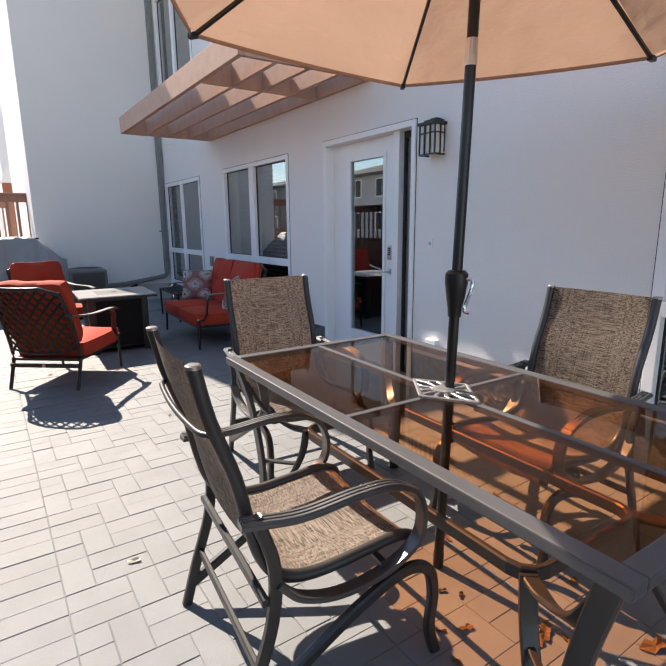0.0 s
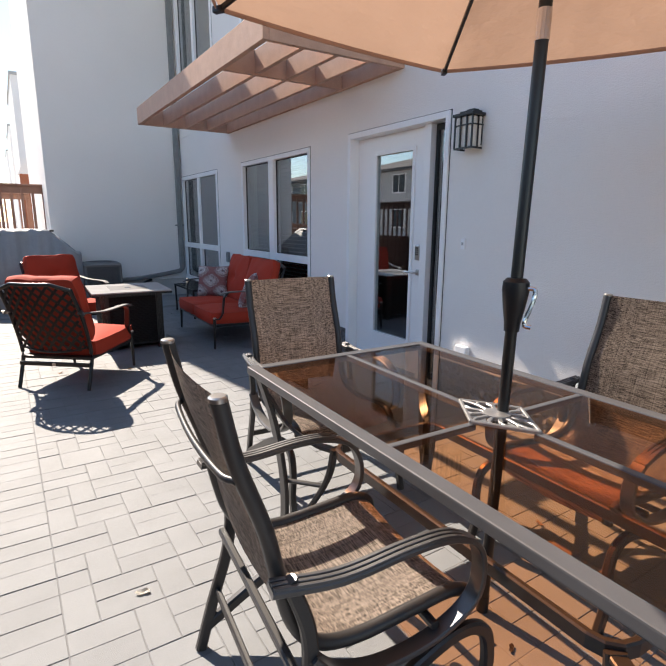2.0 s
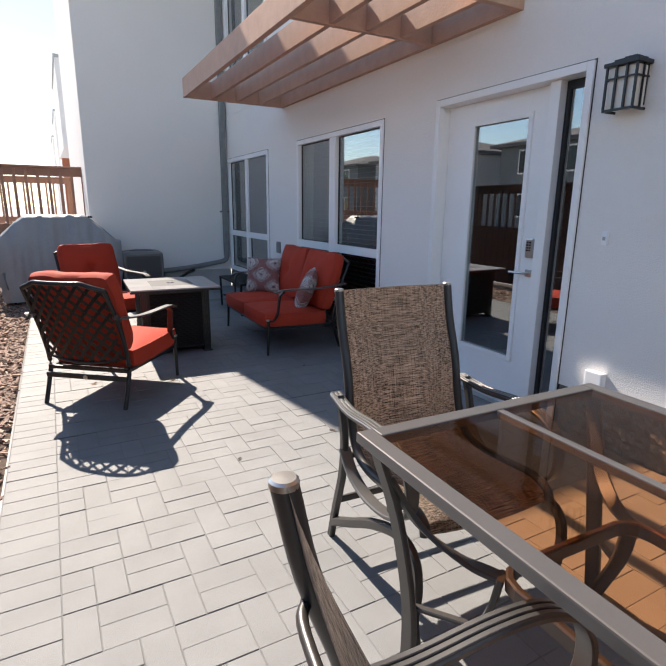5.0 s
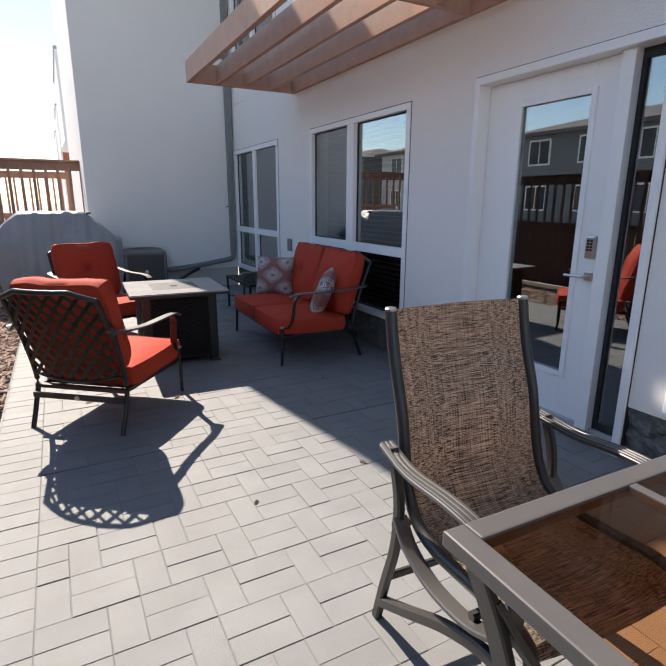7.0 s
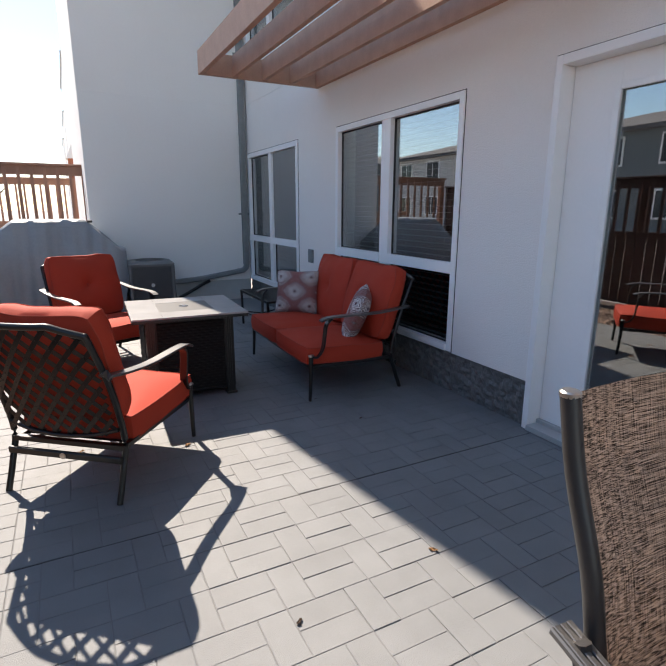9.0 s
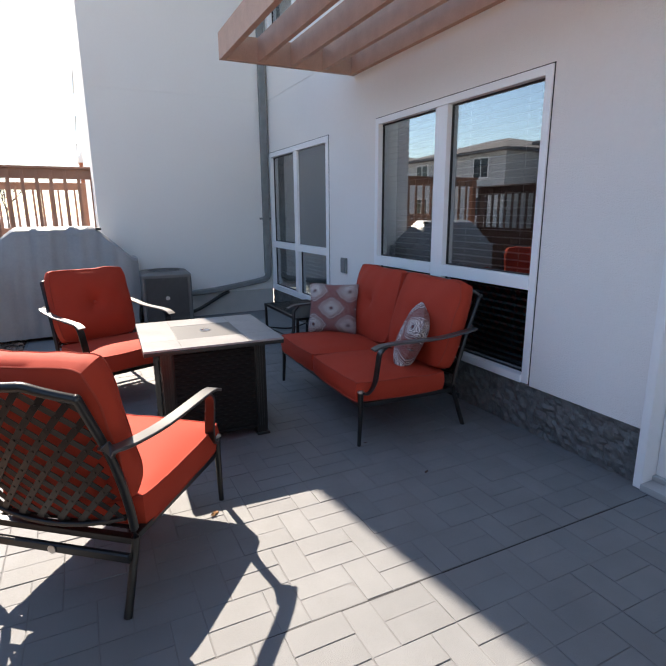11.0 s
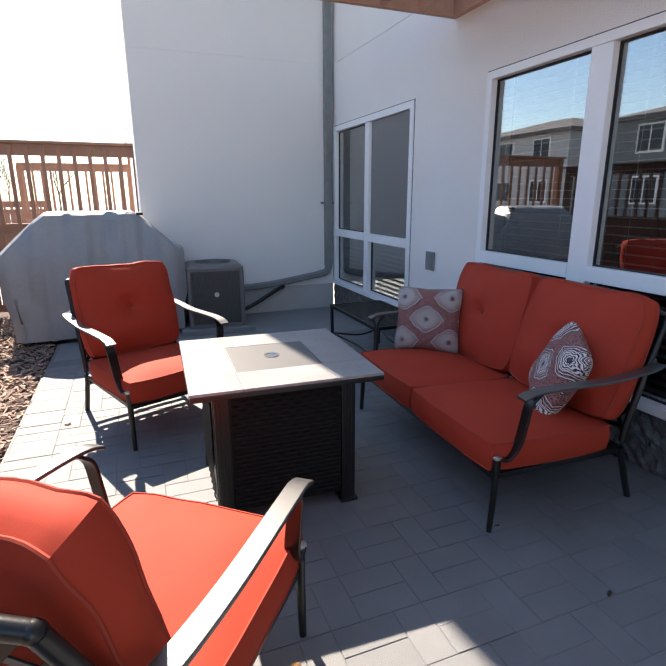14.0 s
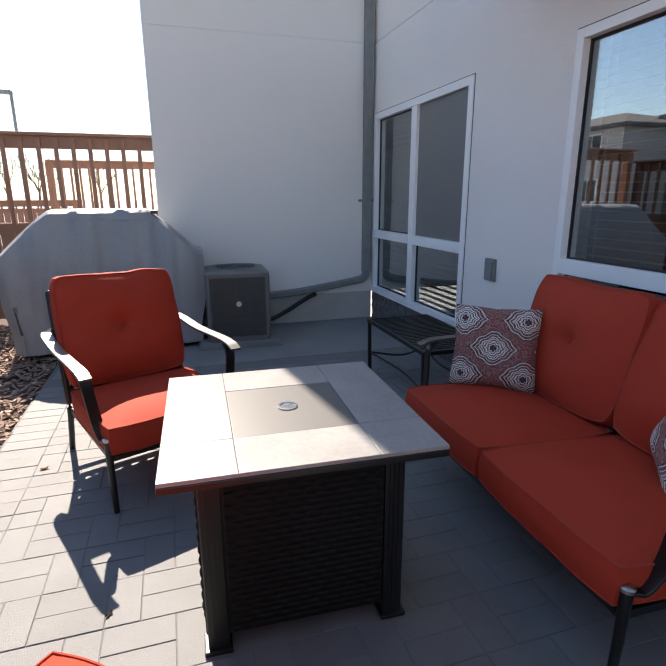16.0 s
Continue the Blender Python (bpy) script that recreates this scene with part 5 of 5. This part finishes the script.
# ---- fences ----
def make_fence(name, m, length, top, label, posts=1.9, stain=None):
    stain = stain or FENCE_WOOD
    f = thing(name, m, label, "fence", "wooden fences")
    part("top_rail", boxes(((0, -0.02, top - 0.155), (length, 0.02, top - 0.03)), ((-0.02, -0.06, top - 0.03), (length + 0.02, 0.06, top)), bevel=0.004), stain, f)
    part("mid_rail", boxes(((0, -0.022, 0.93), (length, 0.022, 1.05)), bevel=0.004), stain, f)
    part("bottom_rail", boxes(((0, -0.022, 0.05), (length, 0.022, 0.14)), bevel=0.004), stain, f)
    n = max(2, int(length / posts) + 1)
    for i in range(n):
        x = length * i / (n - 1)
        part("post", boxes(((x - 0.045, 0.024, 0), (x + 0.045, 0.112, top - 0.032)), bevel=0.005), stain, f)
    me = None
    x = 0.08
    while x < length - 0.05:
        if me is None:
            ob = part("baluster", boxes(((-0.021, -0.045, 1.02), (0.021, -0.0225, top - 0.05)), bevel=0.002), stain, f)
            me = ob.data
        else:
            ob = new("baluster", me)
            ob.parent = f
        ob.matrix_local = pose(x, 0, 0)
        x += 0.16
    me = None
    x = 0.07
    while x < length - 0.06:
        if me is None:
            ob = part("board", boxes(((-0.066, -0.042, 0.06), (0.066, -0.0225, 0.95)), bevel=0.002), stain, f)
            me = ob.data
        else:
            ob = new("board", me)
            ob.parent = f
        ob.matrix_local = pose(x, 0, 0)
        x += 0.145
    return f


make_fence("fence", pose(-1.25, 10.95, 0), 2.25, 1.94, "reddish-brown stained wooden fence with slatted top behind the grill")
make_fence("fence", pose(-1.25, -5.0, 0, 0, 0, 90), 15.85, 1.78, "long dark brown stained wooden fence along the mulch bed", stain=DARK_FENCE)
make_fence("fence", pose(-1.15, 16.2, 0), 2.05, 2.0, "neighbour's reddish-brown slatted wooden fence")
make_fence("fence", pose(-6.5, 19.5, 0), 5.3, 1.25, "low stained wooden fence farther off")


# ---- neighbouring buildings ----
for x, y, h, label in ((1.2, 27.3, 7.4, "off-white stucco townhouse wing beyond the end wall"), (1.3, 42.3, 7.5, "off-white stucco townhouse wing far down the row"), (1.3, 57.5, 7.5, "last off-white stucco townhouse wing of the row")):
    wing = thing("townhouse", pose(x, y, 0), label, "building", "neighbouring houses")
    part("wall", boxes(((0, 0, -0.1), (7, 7, h - 0.12)), bevel=0.02), STUCCO, wing)
    part("roof", boxes(((-0.05, -0.05, h - 0.12), (7.05, 7.05, h))), GREY_PAINT, wing)
pier = thing("brick_pier", pose(1.12, 20.3, 0), "brown brick pier with a sloped stone cap", "pier")
part("core", boxes(((-0.22, -0.3, -0.1), (0.3, 0.3, 2.75))), BRICK, pier)
bm = bmesh.new()
vs = [bm.verts.new(v) for v in ((-0.27, -0.35, 2.75), (0.3, -0.35, 2.75), (0.3, 0.35, 2.75), (-0.27, 0.35, 2.75), (-0.1, -0.35, 3.15), (0.3, -0.35, 3.5), (0.3, 0.35, 3.5), (-0.1, 0.35, 3.15))]
for q in ((0, 1, 2, 3), (4, 5, 6, 7), (0, 1, 5, 4), (1, 2, 6, 5), (2, 3, 7, 6), (3, 0, 4, 7)):
    bm.faces.new([vs[i] for i in q])
part("cap", bm, STUCCO, pier)


def make_house(m, w, d, h, label, tone):
    t = thing("house", m, label, "house", "houses across the street")
    part("wall", boxes(((0, 0, -0.1), (w, d, h))), tone, t)
    bm = bmesh.new()
    o = 0.5
    lo = [bm.verts.new(v) for v in ((-o, -o, h), (w + o, -o, h), (w + o, d + o, h), (-o, d + o, h))]
    rl = min(w, d) / 2
    hi = [bm.verts.new((rl, d / 2, h + 1.5)), bm.verts.new((w - rl, d / 2, h + 1.5))]
    up = [bm.verts.new((v.co.x, v.co.y, h + 0.18)) for v in lo]
    bm.faces.new(lo)
    for i in range(4):
        bm.faces.new((lo[i], lo[(i + 1) % 4], up[(i + 1) % 4], up[i]))
    bm.faces.new((up[0], up[1], hi[1], hi[0]))
    bm.faces.new((up[1], up[2], hi[1]))
    bm.faces.new((up[2], up[3], hi[0], hi[1]))
    bm.faces.new((up[3], up[0], hi[0]))
    part("roof", bm, ROOF, t)
    for z in (0.9, 3.4):
        for i in range(3):
            x = w * (0.2 + 0.3 * i)
            win = part("window", boxes(((x - 0.75, -0.06, z), (x + 0.75, -0.001, z + 1.4))), WHITE, t)
            part("pane", boxes(((x - 0.66, -0.075, z + 0.09), (x - 0.04, -0.062, z + 1.31)), ((x + 0.04, -0.075, z + 0.09), (x + 0.66, -0.062, z + 1.31))), DARK_GLASS, win)
    return t


SIDING_DARK = mat("dark_siding", (0.16, 0.18, 0.19), 0.8, var=0.06, scale=1, fine=10, coord="World")
for i in range(5):
    make_house(pose(-19, -13.3 + 14 * i, 0, 0, 0, 90), 11, 9, 5.0, "two-storey house with a hipped grey roof across the street", (SIDING_DARK, SIDING)[i % 2])

lamp = thing("street_lamp", pose(-5.4, 33, 0), "tall grey parking-lot lamp with a flat head", "street lamp")
part("pole", bar([(0, 0, -0.1), (0, 0, 5.9)], 0.14, sides=10, curve=0), PIPE, lamp)
part("head", boxes(((-1.1, -0.18, 5.82), (0.05, 0.18, 5.98)), bevel=0.03), PIPE, lamp)


def make_tree(m, h, seed):
    """A bare spring tree: forking limbs that thin out to twigs."""
    rnd = random.Random(seed)
    t = thing("tree", m, "bare leafless tree in the distance", "tree", "distant trees")
    bm, tw = bmesh.new(), bmesh.new()

    def grow(p, d, l, r, depth):
        q = p + d * l
        sweep(bm if depth < 3 else tw, [p, p.lerp(q, 0.5) + Vector((rnd.uniform(-1, 1), rnd.uniform(-1, 1), 0)) * l * 0.06, q], 2 * r, sides=5, curve=2, taper=(1, 0.6))
        if depth < 5:
            for _ in range(3 if depth else 4):
                e = (d + Vector((rnd.uniform(-1, 1), rnd.uniform(-1, 1), rnd.uniform(-0.2, 0.6))) * 0.75).normalized()
                grow(p.lerp(q, rnd.uniform(0.6, 1.0)), e, l * rnd.uniform(0.55, 0.8), r * 0.55, depth + 1)
    grow(Vector((0, 0, -0.1)), Vector((0, 0, 1)), h * 0.3, h * 0.016, 0)
    part("trunk", bm, TREE_BARK, t)
    tagged(part("twigs", tw, TREE_BARK, t), kind="stuff")
    return t


TREE_BARK = mat("bark", (0.16, 0.12, 0.10), 0.9, var=0.2, scale=5, fine=40)
first = make_tree(pose(-7.5, 46, 0), 6.5, 3)
for x, y, k in ((-11, 52, 40), (-4.6, 55, 130), (-14.5, 49, 220), (-9.2, 60, 300)):
    copy_thing(first, pose(x, y, 0, 0, 0, k))


# ---- mulch bed ----
tagged(part("mulch_bed", boxes(((-1.6, -5, -0.12), (0.043, 11.6, -0.03))), SOIL), "dark soil of the planting bed beside the patio", "ground", kind="structure")
rnd = random.Random(11)
verts, faces = [], []
for _ in range(9500):
    x, y = rnd.uniform(-1.18, 0.028), rnd.uniform(2.5, 10.9)
    l, w, a = rnd.uniform(0.012, 0.045), rnd.uniform(0.004, 0.012), rnd.uniform(0, math.tau)
    z = -0.03 + rnd.uniform(0.002, 0.03)
    tl, tr_ = rnd.uniform(-0.4, 0.4), rnd.uniform(-0.5, 0.5)
    ux, uy = math.cos(a), math.sin(a)
    k = len(verts)
    for s1, s2, dz in ((-1, -1, 0), (1, -0.6, 0), (0.8, 1, 0), (-1, 0.7, 0), (-1, -1, 1), (1, -0.6, 1), (0.8, 1, 1), (-1, 0.7, 1)):
        verts.append((x + ux * l * s1 - uy * w * s2, y + uy * l * s1 + ux * w * s2, z + tl * l * s1 + tr_ * w * s2 + dz * 0.005))
    faces += [(k, k + 3, k + 2, k + 1), (k + 4, k + 5, k + 6, k + 7), (k, k + 1, k + 5, k + 4), (k + 1, k + 2, k + 6, k + 5), (k + 2, k + 3, k + 7, k + 6), (k + 3, k, k + 4, k + 7)]
me = bpy.data.meshes.new("mulch_chips")
me.from_pydata(verts, [], faces)
me.materials.append(MULCH)
tagged(new("mulch_chips", me), "brown shredded wood mulch beside the patio", "mulch", kind="stuff")


# ---- dry leaves and crumbs on the paving ----
def make_leaf(x, y, size, seed):
    r = random.Random(seed)
    bm = bmesh.new()
    n = 12
    mid = bm.verts.new((0, 0, 0.004))
    ring = []
    for i in range(n):
        a = math.tau * i / n
        q = size * (0.45 + 0.55 * abs(math.cos(a))) * r.uniform(0.75, 1.1)
        ring.append(bm.verts.new((q * math.cos(a), q * math.sin(a) * 0.7, 0.003 + size * r.uniform(0.0, 0.35))))
    for i in range(n):
        bm.faces.new((mid, ring[i], ring[(i + 1) % n]))
    bmesh.ops.solidify(bm, geom=bm.faces[:], thickness=0.0012)
    ob = part("dry_leaf", bm, FROST if seed == 0 else LEAF if size > 0.02 else SOIL)
    ob.matrix_world = pose(x, y, 0.0, 0, 0, r.uniform(0, 360))
    tagged(ob, "curled dry brown leaf lying on the pavers", "leaf", "fallen leaves")


for i, (x, y, q) in enumerate(((0.538, 2.187, 0.028), (1.535, 1.028, 0.05), (1.307, 1.211, 0.018), (1.255, 1.097, 0.022), (1.788, 3.881, 0.024), (1.158, 3.787, 0.016), (2.2, 5.17, 0.018), (1.102, 5.289, 0.03), (0.316, 7.387, 0.026), (0.547, 5.459, 0.03), (2.091, 5.623, 0.014), (1.62, 0.95, 0.03), (1.9, 1.1, 0.03), (1.45, 1.35, 0.02), (0.72, 6.3, 0.018), (1.83, 0.774, 0.055), (1.705, 1.566, 0.022), (1.381, 1.174, 0.03), (2.181, 1.694, 0.022), (1.49, 1.293, 0.02), (1.585, 1.01, 0.045))):
    make_leaf(x, y, q, i)


# ---- paving: two bricks across, one along, each row shifted by one brick's width ----
A = 0.1085
paving = thing("paving", pose(0, 0, 0), "pale tan concrete brick pavers laid in a woven bond", "pavement", kind="structure")
GAP = 0.0016


def paver_verts(x0, y0, x1, y1, lift):
    e = 0.0017
    zs = ((-0.006, 0), (lift - e * 0.7, 0), (lift, e))
    out = []
    for z, k in zs:
        out += [(x0 + k, y0 + k, z), (x1 - k, y0 + k, z), (x1 - k, y1 - k, z), (x0 + k, y1 - k, z)]
    return out


PAVER_FACES = [(i + j, i + (j + 1) % 4, i + 4 + (j + 1) % 4, i + 4 + j) for i in (0, 4) for j in range(4)] + [(8, 9, 10, 11)]
rnd = random.Random(5)
pieces = []
X0, X1, Y0, Y1, CRACK = 0.048, WX + 0.015, -3.5, 8.80, 4.51
BORDER = 1.252 - 9 * A
j0 = int((Y0 - CRACK) / (2 * A)) - 1
j1 = int((Y1 - CRACK) / (2 * A)) + 1
for j in range(j0, j1):
    ya = CRACK + 2 * A * j
    yb = ya + 2 * A
    if yb > Y1 or ya < Y0:
        continue
    shift = (1.252 + A * (j + 2)) % (3 * A)
    x = X0 - 3 * A + (shift - X0) % (3 * A)
    while x < X1:
        for cell in ((x, ya, x + A, yb), (x + A, ya, x + 3 * A, ya + A), (x + A, ya + A, x + 3 * A, yb)):
            a_, c_ = max(cell[0], BORDER), min(cell[2], X1)
            if c_ - a_ < 0.03:
                continue
            low = 0.004 if j == 0 and cell[1] == ya else 0.0
            pieces.append((a_ + GAP, cell[1] + GAP + low, c_ - GAP, cell[3] - GAP))
        x += 3 * A
    # border course of bricks laid across, beside the woven field
    for k in (0, 1):
        pieces.append((X0 + GAP, ya + k * A + GAP, BORDER - GAP, ya + (k + 1) * A - GAP))


def near(p):
    return 0.3 < p[0] < 2.0 and 3.0 < p[1] < 5.2


singles = [p for p in pieces if near(p)][:300]
chosen = set(singles)
shapes = {}
for x0, y0, x1, y1 in singles:
    key = (round(x1 - x0, 4), round(y1 - y0, 4))
    if key not in shapes:
        me = bpy.data.meshes.new("paver")
        me.from_pydata(paver_verts(0, 0, x1 - x0, y1 - y0, 0.0), [], PAVER_FACES)
        me.materials.append(PAVER)
        shapes[key] = me
    ob = new("paver", shapes[key])
    ob.parent = paving
    ob.matrix_local = pose(x0, y0, rnd.uniform(-0.0015, 0.0015), rnd.uniform(-0.25, 0.25), rnd.uniform(-0.25, 0.25), rnd.uniform(-0.25, 0.25))
verts, faces = [], []
for p in pieces:
    if p in chosen:
        continue
    k = len(verts)
    verts += paver_verts(*p, rnd.uniform(-0.0015, 0.0015))
    faces += [tuple(i + k for i in f) for f in PAVER_FACES]
me = bpy.data.meshes.new("pavers")
me.from_pydata(verts, [], faces)
me.materials.append(PAVER)
ob = new("pavers", me)
ob.parent = paving
tagged(ob, "pale tan concrete brick pavers", kind="stuff")
tagged(part("slab", boxes(((0.075, Y1 + 0.004, -0.1), (WX + 0.02, EY + 0.01, 0.0))), CONCRETE), "smooth grey concrete slab beside the condenser", "floor", kind="structure")
tagged(part("edging", boxes(((0.036, -3.5, -0.1), (0.046, 8.8, -0.004))), BLACK_PLASTIC), "thin dark edging between pavers and mulch", "edging", kind="structure")
tagged(part("expansion_joint", boxes(((X0, CRACK - 0.001, -0.02), (X1 - 0.02, CRACK + 0.0045, -0.0015))), BLACK_LINE), "thin dark expansion joint across the pavers", "joint", kind="structure")
